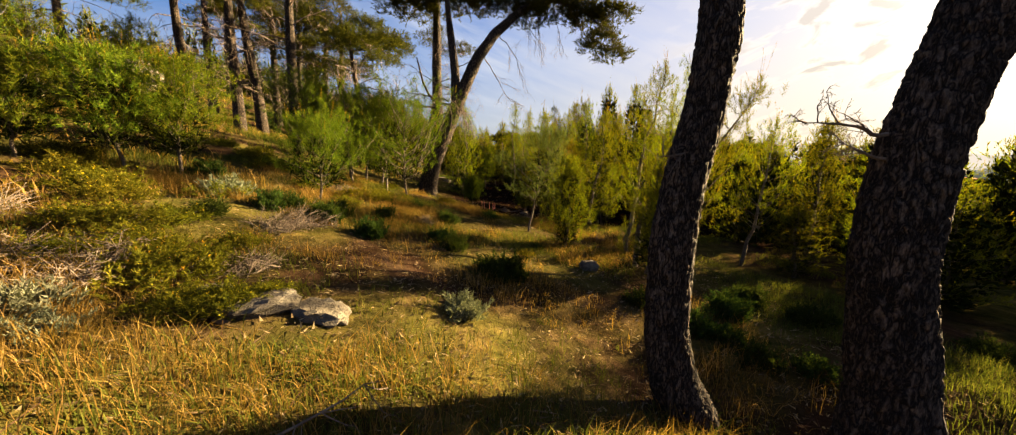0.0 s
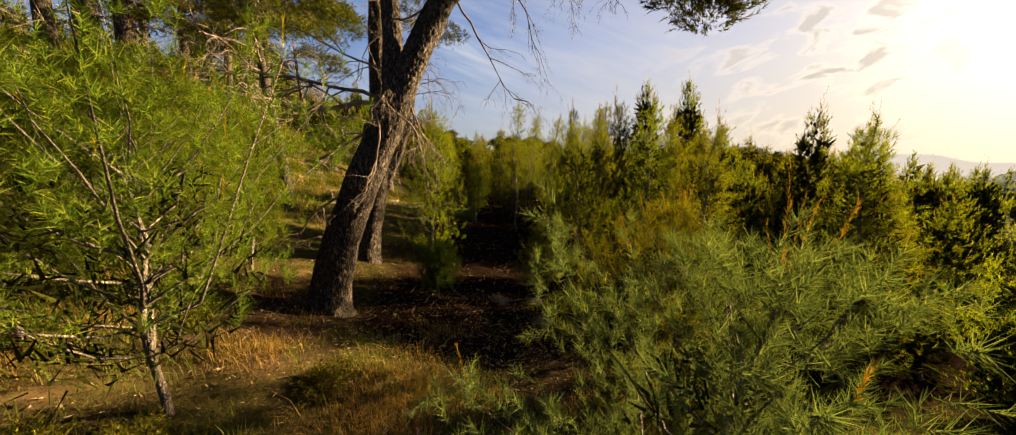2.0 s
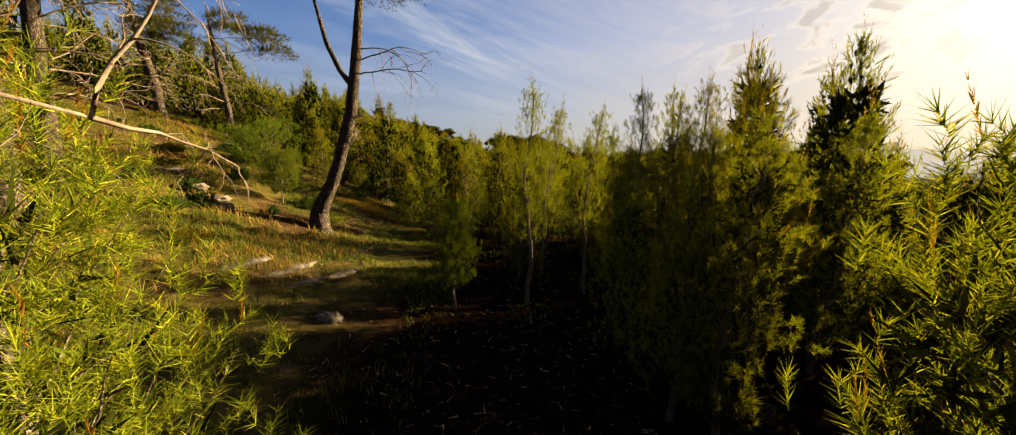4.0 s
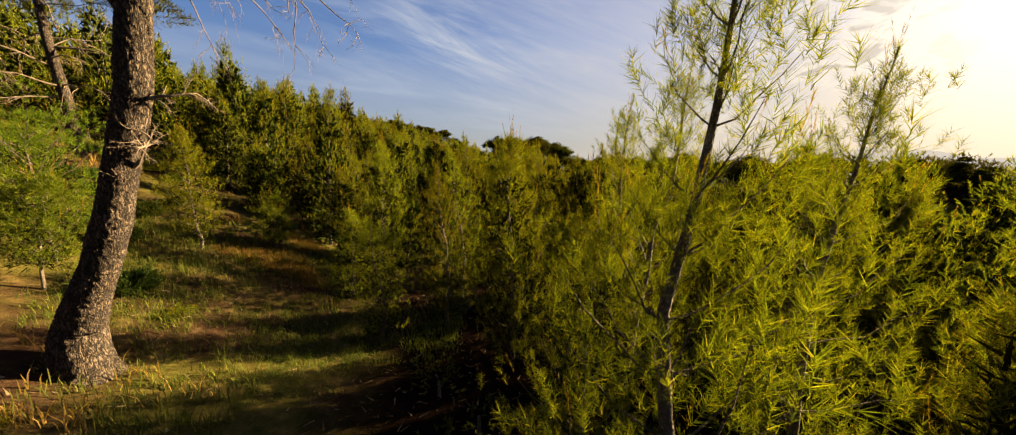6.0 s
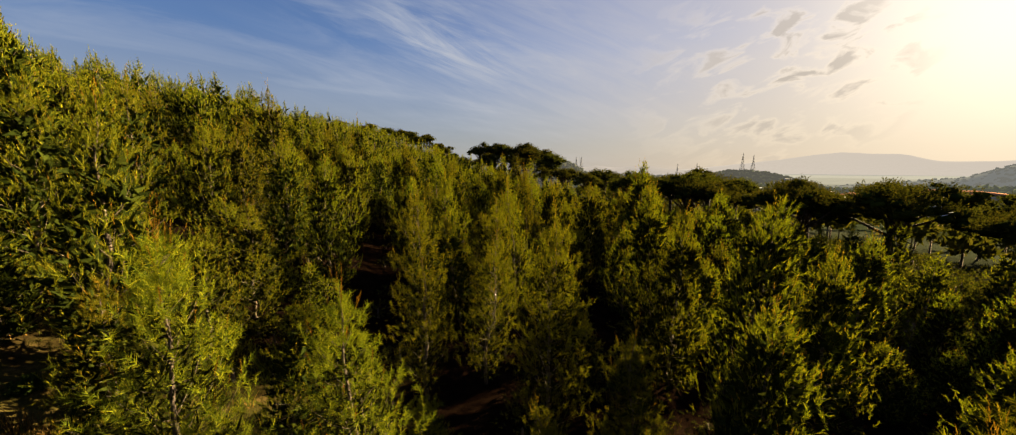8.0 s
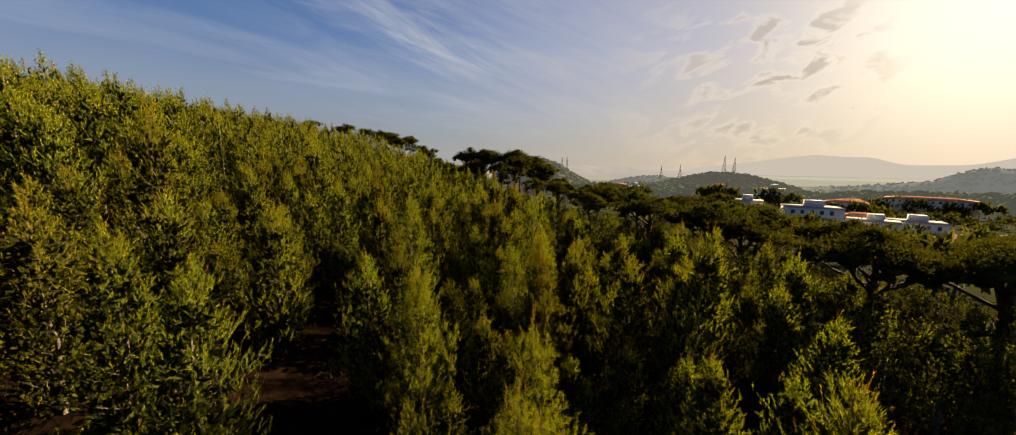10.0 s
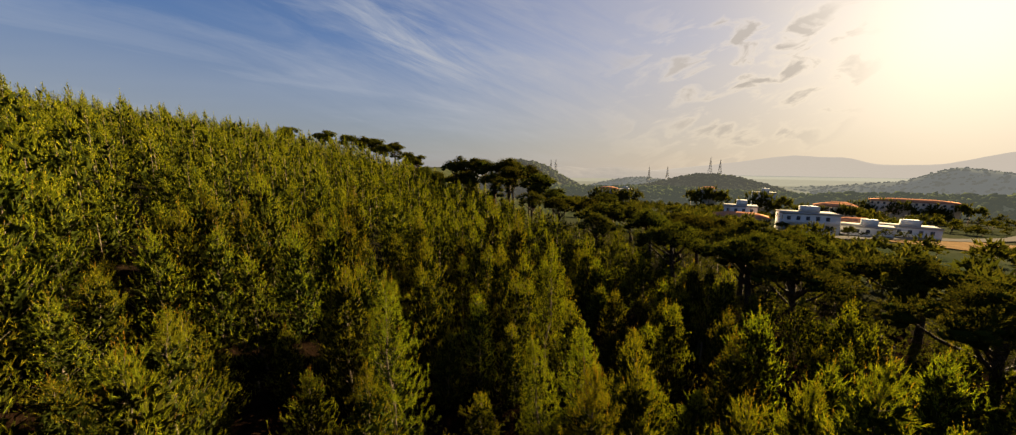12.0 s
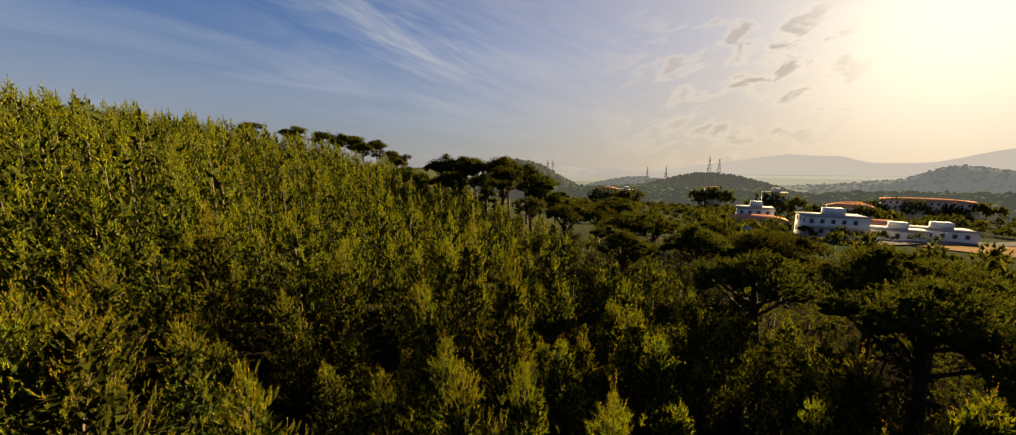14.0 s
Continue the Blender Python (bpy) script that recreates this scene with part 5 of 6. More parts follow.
def shrub(seed, R, H, mat, label, leaf=0.045, shoots=330, flowers=0):
    """A low mounded shrub: twigs from the root, small leaves along them."""
    r = np.random.default_rng(seed)
    thing = tagged(new("shrub"), label, "shrub", "low shrubs of the clearing")
    stems, crown = Shape(), Shape()
    u = unit(r.standard_normal((shoots, 3)))
    u[:, 2] = np.abs(u[:, 2])
    lump = 0.8 + 0.3 * np.sin(u[:, 0] * 6 + seed) * np.sin(u[:, 1] * 6 + seed * 2)
    tip = u * [R, R, H] * (lump * r.uniform(0.5, 1.0, shoots))[:, None]
    for k in range(0, shoots, 9):
        tube(stems, [(0, 0, -0.03), tip[k] * [0.5, 0.5, 0.4], tip[k]], [0.008, 0.005, 0.002], 3)
    w = unit(u * 0.6 + [0, 0, 0.7] + r.standard_normal((shoots, 3)) * 0.35)
    v = blades(r, tip - w * 0.05, w, r.uniform(0.08, 0.16, shoots), leaf * 0.30, 0.8, 14, (leaf * 0.9, leaf * 1.5))
    crown.add(v, tris_of(v))
    part("stem", stems, BARK_YOUNG, thing)
    part("foliage", crown, mat, thing)
    if flowers:
        f = Shape()
        pick = tip[u[:, 2] > 0.45][:flowers] * [1, 1, 1.12]
        v = blades(r, pick, np.tile([[0, 0, 1.0]], (len(pick), 1)), np.full(len(pick), 0.03), 0.006, 1.2, 9, (0.010, 0.02))
        f.add(v, tris_of(v))
        tagged(part("bloom", f, PETALS, thing), "small yellow flower heads", "", "", "stuff")
    return thing


def dead_bush(seed, R, H):
    """A dry bush: a mound of bare crossing twigs."""
    r = np.random.default_rng(seed)
    thing = tagged(new("dead_bush"), "dry grey-brown bush of bare tangled twigs", "bush", "dead bushes")
    twigs = Shape()
    for _ in range(170):
        u = unit(r.standard_normal(3) * [1, 1, 0.7] + [0, 0, 0.3])
        tip = np.array([u[0] * R, u[1] * R, abs(u[2]) * H]) * r.uniform(0.6, 1.1)
        root = np.array([r.normal(0, R * 0.35), r.normal(0, R * 0.35), -0.02])
        tube(twigs, [root, (root + tip) / 2 + r.normal(0, 0.05, 3), tip + r.normal(0, 0.04, 3)], [0.005, 0.0035, 0.0015], 3)
    tagged(part("twig_tangle", twigs, DEAD_WOOD, thing), "", "", "", "stuff")
    return thing


for k, (x, y, size) in enumerate([(-2.76, 6.92, 1.0), (-2.69, 7.51, 1.1), (-3.12, 5.30, 1.0), (-2.89, 4.82, 0.8), (-3.5, 4.9, 1.0), (-2.2, 5.7, 0.7), (-4.4, 5.5, 1.1), (-3.4, 10.3, 0.9), (1.9, 11.4, 0.8), (-1.4, 9.4, 0.7), (1.2, 16.2, 0.7), (0.3, 16.9, 0.6)]):
    t = dead_bush(640 + k, 0.42 * size, 0.30 * size)
    t.matrix_basis = pose(x, y, at_ground(x, y, 0.02))

SHRUB_KINDS = [
    shrub(601, 0.34, 0.36, LEAVES, "dense dark green shrub on dry soil"), shrub(602, 0.50, 0.42, LEAVES_YELLOW, "yellow-green flowering shrub in dry grass", 0.04, 520, 60),
    shrub(603, 0.42, 0.30, LEAVES_GREY, "grey-green woolly shrub among grass", 0.05), shrub(604, 0.30, 0.30, LEAVES, "small green shrub on dry soil", 0.04, 240)]
# kind, x, y, size
SHRUBS = [
    (0, 0.12, 7.25, 1.25), (0, 0.34, 7.35, 0.9), (2, -0.21, 5.85, 0.72), (3, -0.57, 8.0, 0.95), (0, -1.84, 7.8, 0.95), (1, -3.61, 5.9, 1.0), (1, -3.84, 5.8, 0.9), (1, -3.55, 6.4, 0.95), (1, -1.93, 5.05, 0.75), (1, -2.15, 4.9, 0.75), (1, -1.72, 5.2, 0.6), (1, -3.4, 5.2, 0.7), (2, -2.4, 4.35, 0.5), (1, -2.68, 6.2, 0.7), (1, -4.14, 7.8, 1.0), (0, -3.3, 7.7, 0.8), (3, -3.5, 6.9, 0.8), (3, 3.1, 6.0, 0.9), (3, 3.5, 5.75, 0.8), (0, 3.95, 7.4, 0.9), (3, 3.0, 6.4, 0.8), (3, 6.2, 6.3, 1.0), (0, -1.07, 10.2, 0.75), (1, -2.63, 10.2, 0.9), (1, -2.9, 11.3, 0.8), (1, -3.1, 10.0, 0.8), (1, -2.4, 11.6, 0.7), (3, -0.99, 10.26, 0.9), (0, -0.85, 8.30, 0.9), (3, -0.12, 11.75, 0.8), (1, -2.60, 5.30, 1.15), (1, -3.20, 5.60, 1.0), (2, -2.70, 4.45, 0.75),
    (2, -3.10, 4.30, 0.6), (1, -5.0, 7.0, 1.35), (1, -5.8, 7.4, 1.2), (1, -4.4, 6.6, 1.0), (0, -2.55, 7.9, 0.95), (0, -2.0, 8.9, 0.8), (3, -3.3, 8.2, 0.9), (1, -2.9, 9.3, 0.85),
    (1, -4.1, 10.3, 1.0), (1, -3.1, 10.8, 0.9), (3, -1.9, 10.9, 0.7), (0, -2.6, 8.4, 0.8), (1, -6.5, 8.0, 1.2), (2, -4.1, 7.9, 1.0), (1, -1.5, 12.6, 0.8), (1, -3.3, 13.2, 0.8),
    (3, 2.2, 7.2, 0.9), (3, 2.7, 6.6, 1.0), (0, 3.3, 6.9, 1.0), (3, 3.8, 7.4, 0.9), (3, 4.4, 6.8, 1.1), (3, 2.9, 7.9, 0.7), (1, 0.6, 8.6, 0.55), (3, 0.9, 9.3, 0.6),
    (1, -5.6, 11.2, 1.1), (1, -6.8, 12.6, 1.2), (0, -7.8, 11.2, 1.3), (1, -8.6, 13.5, 1.3), (0, -5.2, 9.0, 0.9), (0, -3.6, 18.9, 0.8), (3, -2.2, 20.8, 0.8), (0, -6.2, 22.5, 1.1),
    (1, -7.6, 26.0, 1.1), (0, -9.2, 28.3, 1.4), (0, -10.4, 29.4, 1.3), (1, -9.6, 26.4, 1.3), (0, -11.6, 27.6, 1.5), (1, -12.6, 31.0, 1.5), (0, -10.8, 32.2, 1.4), (0, -8.0, 29.9, 0.9),
    (1, -6.2, 28.9, 0.7), (0, -9.6, 34.0, 1.3), (0, -10.6, 35.6, 1.5), (0, -12.4, 36.4, 1.6), (1, -14.2, 33.2, 1.6), (0, -14.0, 36.0, 1.6), (1, -16.5, 30.5, 1.7), (0, -13.5, 24.0, 1.5)]
r_ = np.random.default_rng(419)
while len(SHRUBS) < 135:
    x, y = r_.uniform(-22, -6), r_.uniform(20, 40)
    if not in_woods(x, y) and x < -7 - 0.1 * (30 - y):
        SHRUBS.append((int(r_.choice([0, 0, 1, 3])), round(x, 2), round(y, 2), round(r_.uniform(0.8, 1.7), 2)))
for k, (kind, x, y, size) in enumerate(SHRUBS):
    first = kind not in [s[0] for s in SHRUBS[:k]]
    m = pose(x, y, at_ground(x, y, 0.02), 0, 0, (k * 77) % 360)
    t = SHRUB_KINDS[kind] if first else copy_thing(SHRUB_KINDS[kind], m)
    t.matrix_basis = m
    t.scale = (size, size, size * (0.85 + 0.3 * ((k * 13) % 7) / 7) * (0.66 if kind == 1 else 1.0))


def rock(name, label, x, y, size, seed, turn=0, tilt=0, sink=0.3):
    """A weathered stone with broken faces."""
    bm = bmesh.new()
    bmesh.ops.create_icosphere(bm, subdivisions=3, radius=1.0)
    for v in bm.verts:
        p = v.co.copy()
        d, _ = noise.voronoi(p * 1.6 + Vector((seed * 3.1, 0, 0)))
        s = 0.78 + 0.35 * (d[1] - d[0]) + 0.12 * noise.noise(p * 3.0 + Vector((seed, 0, 0)))
        v.co = Vector((p.x * size[0] * s, p.y * size[1] * s, max(-0.5, min(0.62, p.z)) * size[2] * s * 1.5))
    me = bpy.data.meshes.new(name)
    bm.to_mesh(me)
    bm.free()
    me.materials.append(STONE)
    ob = tagged(new(name, me), label, "rock", "stones of the hillside")
    ob.matrix_basis = pose(x, y, at_ground(x, y, 0) + size[2] * (0.5 - sink), 0, tilt, turn)
    return ob


rock("rock", "flat weathered pale stone in dry grass", -1.72, 5.05, (0.36, 0.24, 0.085), 1, 20, -6, 0.45)
rock("rock", "flat weathered pale stone in dry grass", -1.25, 5.12, (0.28, 0.20, 0.08), 2, -10, 8, 0.45)
rock("rock", "flat weathered pale stone in dry grass", -2.15, 5.2, (0.18, 0.13, 0.08), 3, 50, 0, 0.45)
rock("rock", "grey stone by the young pines", 1.75, 8.35, (0.20, 0.16, 0.14), 4)
rock("rock", "broken pale stone on litter-covered soil", 1.15, 17.2, (0.22, 0.15, 0.08), 5, 30)
for k, (x, y, a, b, turn) in enumerate([(-4.0, 26.5, 0.62, 0.16, 62), (-5.1, 26.0, 0.85, 0.17, 66), (-4.4, 25.4, 0.55, 0.14, 58), (-5.9, 25.5, 0.7, 0.18, 64), (-9.6, 29.2, 0.7, 0.4, 10), (-10.6, 29.7, 0.8, 0.4, -20),
                                         (-8.9, 28.7, 0.45, 0.3, 40), (-11.9, 30.2, 0.8, 0.35, 10), (-14.5, 33.8, 1.0, 0.4, -30), (-3.2, 24.0, 0.3, 0.2, 0)]):
    rock("rock", "long flat stone slab along a worn path", x, y, (a, b, 0.07 if k < 4 else 0.16), 10 + k, turn)

# fallen branches
for k, (x, y, turn, L) in enumerate([(-1.0, 3.9, 30, 0.7), (2.5, 10.6, 70, 0.6), (-0.4, 16.6, 120, 0.9), (0.5, 17.0, 20, 0.8), (-4.6, 27.6, 45, 1.0), (-3.5, 28.6, 160, 0.7), (-6.4, 33.0, 100, 0.9)]):
    s = Shape()
    dead_branch(s, np.random.default_rng(700 + k), (0, 0, 0), (math.cos(radians(turn)), math.sin(radians(turn)), 0.05), L, 0.012, 0.02, 1)
    ob = tagged(new("fallen_branch", s.mesh("fallen_branch", DEAD_WOOD, True)), "dry grey fallen branch lying on the soil", "branch", "fallen branches")
    ob.matrix_basis = pose(x, y, at_ground(x, y, -0.015))

# pink flower stalks
for k, (x, y) in enumerate([(-0.12, 11.7), (0.02, 11.8), (-0.25, 11.6), (-0.02, 11.55), (-0.33, 11.85)]):
    thing = tagged(new("wild_flower"), "tall stalk with small pink blossoms in grass", "flower", "pink wild flowers")
    s, f, r = Shape(), Shape(), np.random.default_rng(720 + k)
    tube(s, [(0, 0, -0.02), (0.02, 0, 0.25), (0.0, 0.02, 0.45)], [0.006, 0.004, 0.002], 3)
    v = blades(r, np.array([(0, 0.01, 0.30 + 0.03 * i) for i in range(6)]), np.tile([[0, 0, 1.0]], (6, 1)), np.full(6, 0.03), 0.012, 1.3, 8, (0.015, 0.03))
    f.add(v, tris_of(v))
    part("stalk", s, LEAVES, thing)
    part("bloom", f, PINK, thing)
    thing.matrix_basis = pose(x, y, at_ground(x, y))

# ---- buildings and lines of the valley ----
hut = tagged(new("concrete_hut"), "low weathered concrete hut on the grassy slope", "hut")
s = Shape()
box(s, (-1.2, -1.2, -1.2), (1.2, 1.2, 1.35))
part("wall", s, CONCRETE, hut)
s = Shape()
box(s, (-1.3, -1.3, 1.35), (1.3, 1.3, 1.5))
part("roof", s, CONCRETE, hut)
hut.matrix_basis = pose(-24.6, 27.2, at_ground(-24.6, 27.2), 0, 0, 20)


def house(label, x, y, w, d, storeys, wall, roof, turn, pitched=False, lift=0.0):
    """A small Mediterranean house with windows, parapet or tiled roof."""
    thing = tagged(new("house"), label, "house", "houses of the valley")
    H = 3.0 * storeys
    s = Shape()
    box(s, (-w / 2, -d / 2, -3.0 - lift), (w / 2, d / 2, H))
    part("wall", s, wall, thing)
    s = Shape()
    if pitched:
        a, b = w / 2 + 0.5, d / 2 + 0.5
        s.add([(-a, -b, H), (a, -b, H), (a, b, H), (-a, b, H), (-a * 0.45, 0, H + 1.5), (a * 0.45, 0, H + 1.5), (-a, -b, H - 0.15), (a, -b, H - 0.15), (a, b, H - 0.15), (-a, b, H - 0.15)],
              [(1, 2, 5), (3, 0, 4)], [(0, 1, 5, 4), (2, 3, 4, 5), (6, 7, 1, 0), (7, 8, 2, 1), (8, 9, 3, 2), (9, 6, 0, 3), (9, 8, 7, 6)])
    else:
        box(s, (-w / 2 - 0.25, -d / 2 - 0.25, H), (w / 2 + 0.25, d / 2 + 0.25, H + 0.35))
    r = part("roof", s, roof, thing)
    if not pitched:
        s = Shape()
        box(s, (-w * 0.12, -d * 0.15, H + 0.35), (w * 0.2, d * 0.25, H + 2.4))
        part("stair_tower", s, wall, thing)
    for f in range(storeys):
        for k in range(int(w // 2.6)):
            cx = -w / 2 + 1.4 + 2.6 * k
            s = Shape()
            box(s, (cx - 0.5, -d / 2 - 0.05, 3 * f + 1.0), (cx + 0.5, -d / 2 + 0.05, 3 * f + 2.3))
            part("window", s, GLASS, thing)
        for k in range(int(d // 3.0)):
            cy = -d / 2 + 1.6 + 3.0 * k
            s = Shape()
            box(s, (-w / 2 - 0.05, cy - 0.5, 3 * f + 1.0), (-w / 2 + 0.05, cy + 0.5, 3 * f + 2.3))
            part("window", s, GLASS, thing)
    if storeys > 1:
        s = Shape()
        box(s, (-w / 2 + 0.4, -d / 2 - 1.3, 2.85), (w / 2 - 0.4, -d / 2, 3.0))
        box(s, (-w / 2 + 0.4, -d / 2 - 1.3, 3.0), (w / 2 - 0.4, -d / 2 - 1.2, 3.9))
        part("balcony", s, wall, thing)
    thing.matrix_basis = pose(x, y, at_ground(x, y) + lift, 0, 0, turn)
    return thing


HOUSES = [
    ("white two-storey house with flat roof among pines", 118, 146, 15, 9, 2, WHITE_WALL, FLAT_ROOF, -32, False, 0.8), ("white house with a low red tiled roof behind the pines", 105, 160, 17, 9, 1, WHITE_WALL, ROOF_TILE, -40, True, 1.0),
    ("white flat-roofed upper house behind the tiled one", 112, 168, 11, 9, 2, WHITE_WALL, FLAT_ROOF, -40, False, 1.5), ("small white house with flat roof on the valley side", 158, 204, 10, 8, 1, WHITE_WALL, FLAT_ROOF, -42, False, 11.0),
    ("low white villa beside the road", 142, 145, 13, 9, 1, WHITE_WALL, FLAT_ROOF, -50, False, 0.3), ("long white villa with pale roof beside the road", 158, 144, 14, 9, 1, WHITE_WALL, FLAT_ROOF, -44, False, 0.8),
    ("white villa behind the others by the road", 152, 156, 11, 8, 1, WHITE_WALL, ROOF_TILE, -40, True, 1.2), ("large low building with brown tiled roof in the valley", 274, 217, 36, 18, 1, CREAM_WALL, ROOF_TILE, -55, True, 9.0),
    ("cream house with tiled roof in the valley", 190, 194, 16, 11, 1, CREAM_WALL, ROOF_TILE, -48, True, 6.0), ("cream house with tiled roof beside its twin", 205, 204, 12, 10, 1, CREAM_WALL, ROOF_TILE, -30, True, 6.5),
    ("pale house on the far slope", 116, 302, 14, 9, 1, CREAM_WALL, ROOF_TILE, -22, True, 11.0), ("small pale house far down the valley", 132, 306, 12, 9, 1, WHITE_WALL, FLAT_ROOF, -25, False, 11.0),
    ("small white house far down the valley", 187, 281, 10, 8, 1, WHITE_WALL, ROOF_TILE, -32, True, 14.0)]
for h in HOUSES:
    house(*h)

s = Shape()
pts = [(112, 132), (132, 136), (150, 137), (172, 136), (200, 140), (260, 160), (340, 190)]
for (x0, y0), (x1, y1) in zip(pts[:-1], pts[1:]):
    for k in range(8):
        a, b = k / 8, (k + 1) / 8
        e0, e1 = np.array((x0 + (x1 - x0) * a, y0 + (y1 - y0) * a)), np.array((x0 + (x1 - x0) * b, y0 + (y1 - y0) * b))
        n = unit(np.array((-(y1 - y0), x1 - x0), float)) * 2.6
        s.add([(*(e0 - n), at_ground(*e0, -0.5)), (*(e1 - n), at_ground(*e1, -0.5)), (*(e1 + n), at_ground(*e1, -0.5)), (*(e0 + n), at_ground(*e0, -0.5))], None, [(0, 1, 2, 3)])
tagged(new("road", s.mesh("road", ASPHALT)), "pale road that curves through the valley", "road", "", "structure")
s = Shape()
for k in range(14):
    for j in range(6):
        q = [(128 + 3.2 * (k + a) + 1.6 * (j + b), 132 + 0.2 * (k + a) - 2.4 * (j + b)) for a, b in ((0, 0), (0, 1), (1, 1), (1, 0))]
        s.add([(x, y, at_ground(x, y, -0.3)) for x, y in q], None, [(0, 1, 2, 3)])
tagged(new("field", s.mesh("field", rough_surface("mown_field", [(0.10, 0.065, 0.036), (0.16, 0.105, 0.06), (0.21, 0.145, 0.085)], 0.3, 4, 0.4, 0.05))), "bare tan field beside the road", "field", "", "structure")


def pylon(x, y, z, H, turn):
    """A lattice power pylon with three pairs of arms."""
    thing = tagged(new("power_pylon"), "steel lattice power pylon on a wooded hill", "pylon", "power pylons")
    for sx in (-1, 1):
        for sy in (-1, 1):
            s = Shape()
            tube(s, [(sx * H * 0.10, sy * H * 0.10, 0), (sx * H * 0.035, sy * H * 0.035, H * 0.55), (0, 0, H)], [0.20, 0.17, 0.11], 4)
            part("leg", s, STEEL, thing)
    s = Shape()
    for k in range(7):
        a, b = k / 9, (k + 1) / 9
        ra, rb = H * (0.10 - 0.11 * a), H * (0.10 - 0.11 * b)
        for i, j in (((-1, -1), (1, -1)), ((1, -1), (1, 1)), ((1, 1), (-1, 1)), ((-1, 1), (-1, -1))):
            tube(s, [(i[0] * ra, i[1] * ra, a * H), (j[0] * rb, j[1] * rb, b * H)], [0.08, 0.08], 3)
            tube(s, [(j[0] * ra, j[1] * ra, a * H), (i[0] * rb, i[1] * rb, b * H)], [0.08, 0.08], 3)
    part("bracing", s, STEEL, thing)
    for k in range(3):
        s = Shape()
        z_ = H * (0.62 + 0.13 * k)
        tube(s, [(-H * 0.16, 0, z_), (0, 0, z_ + H * 0.03), (H * 0.16, 0, z_)], [0.10, 0.18, 0.10], 3)
        part("arm", s, STEEL, thing)
    thing.matrix_basis = pose(x, y, z, 0, 0, turn)


# ---- distance: wooded hills and ranges, their haze painted as a faint glow ----


def far_hill(name, label, line, dist, base, mat, seed, depth, rough=0.05, trees=0, crowns=None):
    """A ridge seen across the valley. line: bearing from +y towards +x and height of the crest above the eye's level, in degrees; trees: how many crowns stand on it."""
    n, m, cx, cy, eye = 220, 40, 1.4, 55.7, 10.3
    line = np.array(line)
    az = np.linspace(line[0, 0], line[-1, 0], n)
    crest = eye + dist * np.tan(np.radians(np.interp(az, line[:, 0], line[:, 1])))
    for _ in range(4):
        crest[1:-1] = 0.25 * crest[:-2] + 0.5 * crest[1:-1] + 0.25 * crest[2:]
    span = np.maximum(crest - base, 0.5)

    def place(k, f):
        a, d = radians(float(np.interp(k, np.arange(n), az))), dist + depth * (f - 0.5)
        x, y = cx + math.sin(a) * d, cy + math.cos(a) * d
        s_ = float(np.interp(k, np.arange(n), span))
        big = noise.fractal(Vector((x / 160, y / 160, seed)), 0.9, 2.0, 5)
        return x, y, base + s_ * math.sin(f * math.pi) ** 0.8 + rough * s_ * big * 2.0
    v = [place(k, j / (m - 1)) for j in range(m) for k in range(n)]
    i = (np.arange(m - 1)[:, None] * n + np.arange(n - 1)[None]).ravel()
    ob = new(name, mesh_of(name, v, np.stack([i, i + 1, i + n + 1, i + n], -1), mat, None, True))
    tagged(ob, label, "hill", "", "structure")
    if trees:
        r = np.random.default_rng(int(seed * 10))
        at = np.array([place(r.uniform(0, n - 1), r.uniform(0.05, 0.62)) for _ in range(trees)])
        c, t = hearts(r, at, np.tile([[0, 0, 1.0]], (trees, 1)), r.uniform(1.6, 4.2, trees), ICO, 1.0)
        tagged(new("hill_wood", mesh_of("hill_wood", c, t, crowns)), "pine wood that covers the " + label.split(",")[0].split(" that")[0], "trees", "", "stuff")
    return ob


# land colour, then the painted haze: emission colour and strength
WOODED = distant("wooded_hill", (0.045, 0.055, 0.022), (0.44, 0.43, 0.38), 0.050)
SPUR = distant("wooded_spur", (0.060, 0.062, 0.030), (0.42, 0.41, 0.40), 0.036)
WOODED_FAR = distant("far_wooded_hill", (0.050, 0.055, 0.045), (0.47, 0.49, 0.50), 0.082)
RANGE_GLOW = distant("range_haze_glow", (0.03, 0.03, 0.035), (0.64, 0.59, 0.56), 0.165)
FAR_RANGE_GLOW = distant("far_range_haze_glow", (0.04, 0.04, 0.045), (0.75, 0.68, 0.63), 0.172)
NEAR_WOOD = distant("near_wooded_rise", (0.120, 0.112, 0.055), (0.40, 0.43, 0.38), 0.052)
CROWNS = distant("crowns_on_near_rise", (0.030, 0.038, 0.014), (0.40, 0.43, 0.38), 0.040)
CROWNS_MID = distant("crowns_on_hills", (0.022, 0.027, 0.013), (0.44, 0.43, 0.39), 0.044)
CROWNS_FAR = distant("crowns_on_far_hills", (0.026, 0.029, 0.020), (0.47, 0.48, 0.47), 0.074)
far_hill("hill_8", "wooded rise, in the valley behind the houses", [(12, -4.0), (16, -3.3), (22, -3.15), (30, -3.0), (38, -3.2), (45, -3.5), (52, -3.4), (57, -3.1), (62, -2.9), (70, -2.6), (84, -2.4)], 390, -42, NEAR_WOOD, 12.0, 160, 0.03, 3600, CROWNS)
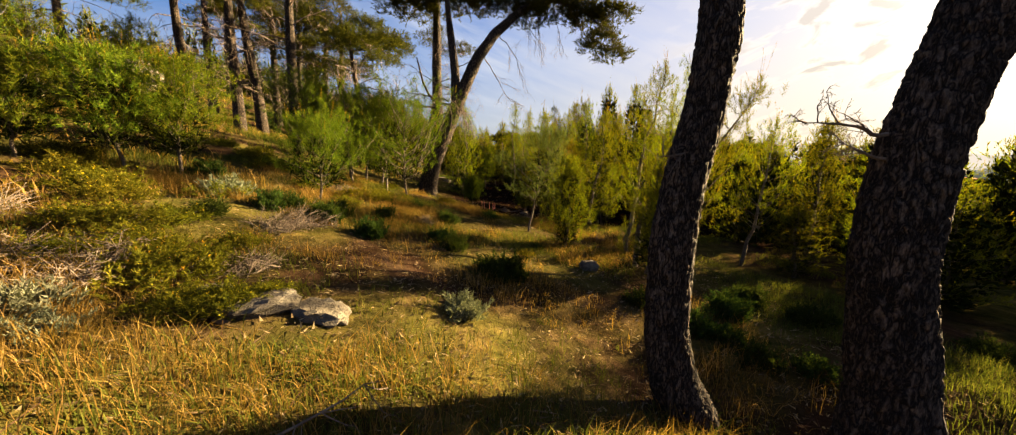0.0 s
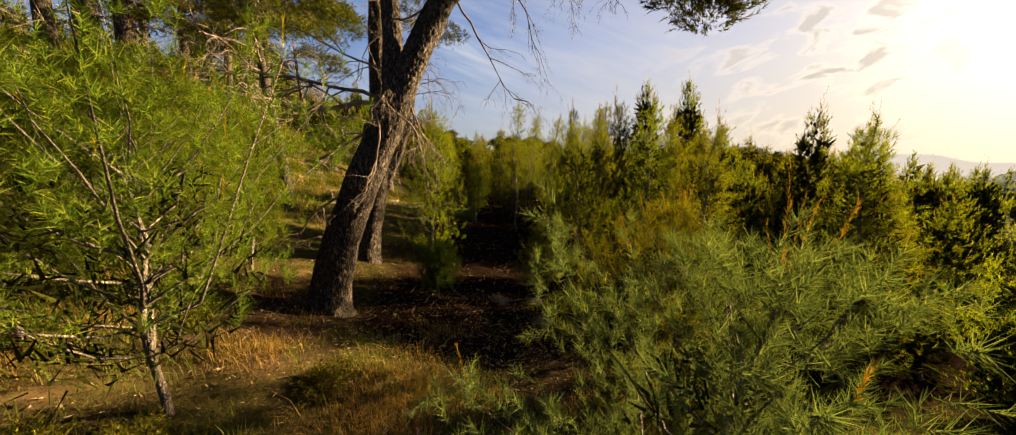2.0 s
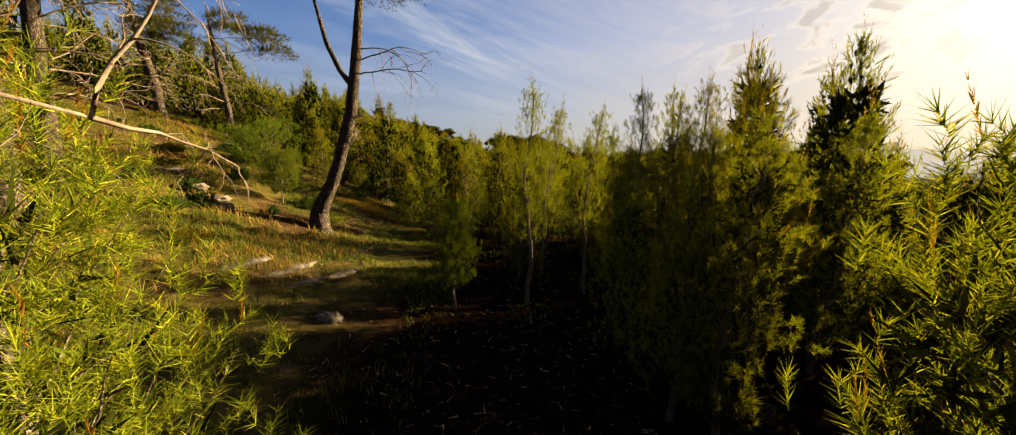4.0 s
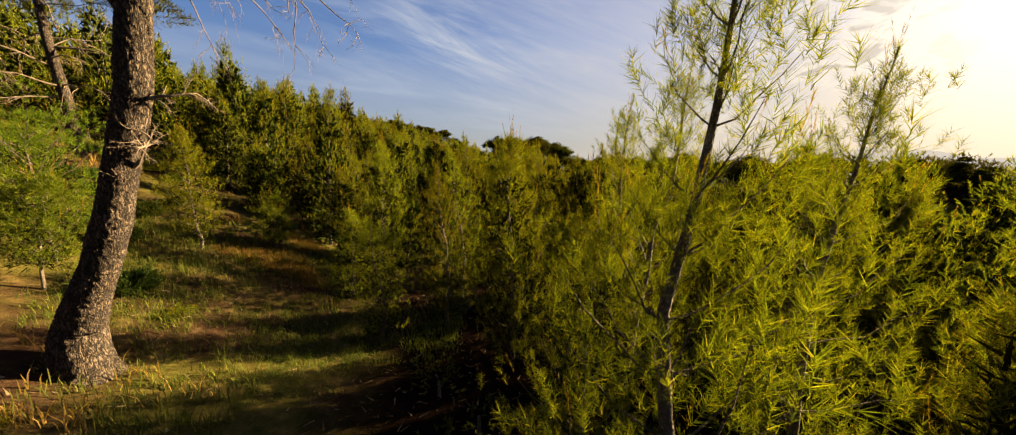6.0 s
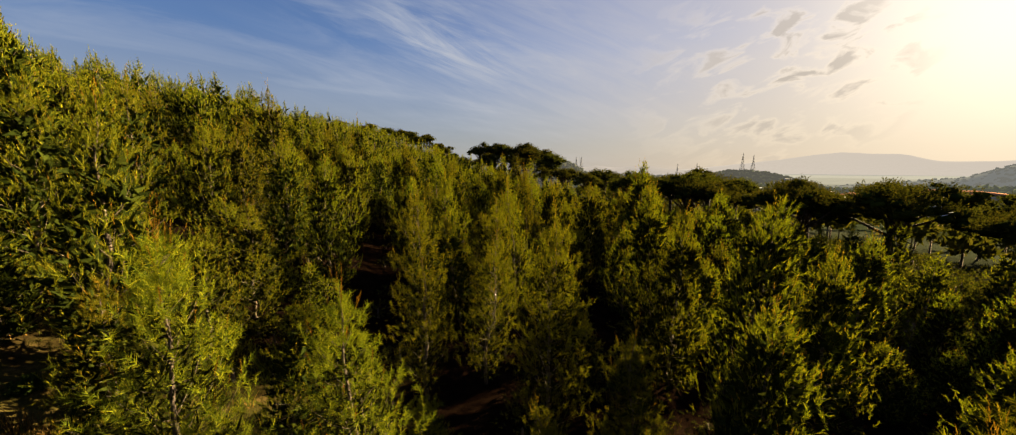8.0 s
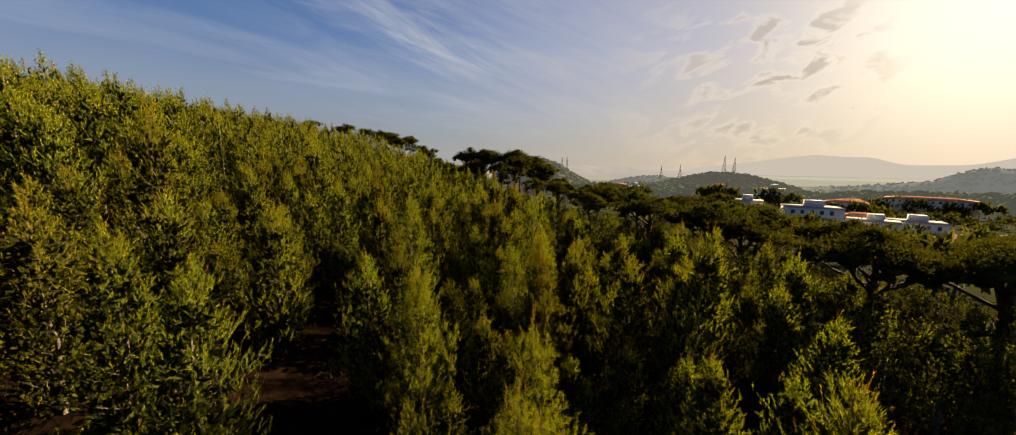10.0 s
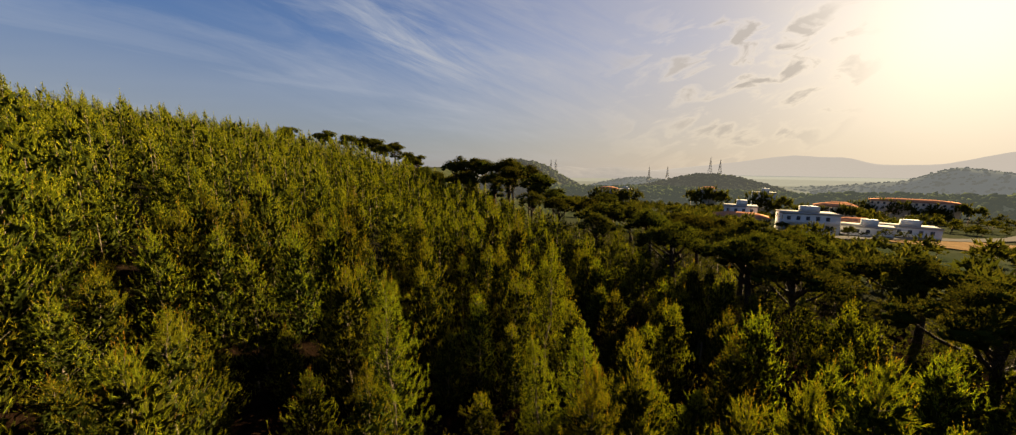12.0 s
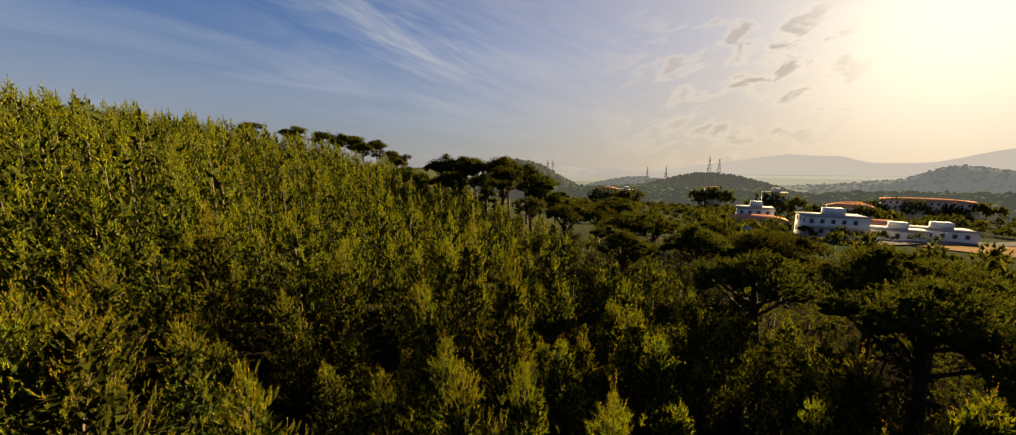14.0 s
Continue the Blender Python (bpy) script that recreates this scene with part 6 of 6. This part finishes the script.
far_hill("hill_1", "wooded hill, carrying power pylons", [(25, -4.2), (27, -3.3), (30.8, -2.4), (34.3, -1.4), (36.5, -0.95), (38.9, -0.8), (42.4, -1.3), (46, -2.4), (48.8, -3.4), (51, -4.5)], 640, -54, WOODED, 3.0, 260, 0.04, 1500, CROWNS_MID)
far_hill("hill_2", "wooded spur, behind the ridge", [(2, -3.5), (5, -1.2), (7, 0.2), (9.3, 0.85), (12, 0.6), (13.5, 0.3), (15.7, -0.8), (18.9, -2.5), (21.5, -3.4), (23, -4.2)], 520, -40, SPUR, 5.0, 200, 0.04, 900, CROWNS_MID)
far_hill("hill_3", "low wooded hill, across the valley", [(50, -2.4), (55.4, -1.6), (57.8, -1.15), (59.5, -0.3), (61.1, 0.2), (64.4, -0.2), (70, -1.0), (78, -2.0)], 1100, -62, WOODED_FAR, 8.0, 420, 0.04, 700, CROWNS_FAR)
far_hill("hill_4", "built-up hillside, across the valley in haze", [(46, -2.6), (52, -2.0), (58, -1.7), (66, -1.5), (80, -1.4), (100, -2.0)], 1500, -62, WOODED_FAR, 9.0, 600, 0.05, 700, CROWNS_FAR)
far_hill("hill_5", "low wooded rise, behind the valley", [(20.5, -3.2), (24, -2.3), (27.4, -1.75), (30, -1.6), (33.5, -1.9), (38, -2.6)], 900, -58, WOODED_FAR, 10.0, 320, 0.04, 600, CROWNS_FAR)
far_hill("hill_6", "low range with haze painted as glow", [(6, -1.0), (13, -0.2), (16.7, 0.0), (17.8, 0.2), (20.9, -0.15), (25.9, 0.1), (28.8, -0.35), (34, -0.7), (40, -1.0)], 2600, -60, RANGE_GLOW, 11.0, 900)
far_hill("hill_7", "mountain range on the horizon with haze painted as glow", [(26, -0.8), (36, 0.2), (42.9, 1.1), (46.4, 1.7), (52.5, 1.35), (55.2, 0.5), (59.8, 0.6), (64.1, 1.9), (80, 2.4), (110, 1.5)], 4200, -60, FAR_RANGE_GLOW, 14.0, 500, 0.02)
for az, d, el0, el1, turn in ((38.8, 640, -0.9, 1.66, 30), (40.0, 655, -0.9, 1.38, 30), (30.6, 620, -2.3, 0.22, 40), (33.2, 625, -1.6, 0.31, 40), (15.2, 520, -0.7, 1.28, 20), (16.0, 525, -1.0, 1.39, 20)):
    pylon(1.4 + math.sin(radians(az)) * d, 55.7 + math.cos(radians(az)) * d, 10.3 + d * math.tan(radians(el0)) - 1.0, d * (math.tan(radians(el1)) - math.tan(radians(el0))) + 1.0, turn)

# the floor of the valley, far behind the houses, its haze a painted glow
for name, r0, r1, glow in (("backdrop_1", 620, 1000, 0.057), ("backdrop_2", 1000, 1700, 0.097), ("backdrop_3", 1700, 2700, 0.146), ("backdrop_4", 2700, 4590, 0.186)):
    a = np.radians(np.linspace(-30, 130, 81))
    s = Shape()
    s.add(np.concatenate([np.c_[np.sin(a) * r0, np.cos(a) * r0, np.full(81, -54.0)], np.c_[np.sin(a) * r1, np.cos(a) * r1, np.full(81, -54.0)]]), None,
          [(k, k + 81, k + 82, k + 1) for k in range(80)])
    tagged(new(name, s.mesh(name, distant(name + "_land", (0.05, 0.055, 0.04), (0.52, 0.51, 0.48), glow))), "far floor of the valley with haze painted as glow", "land", "", "structure")
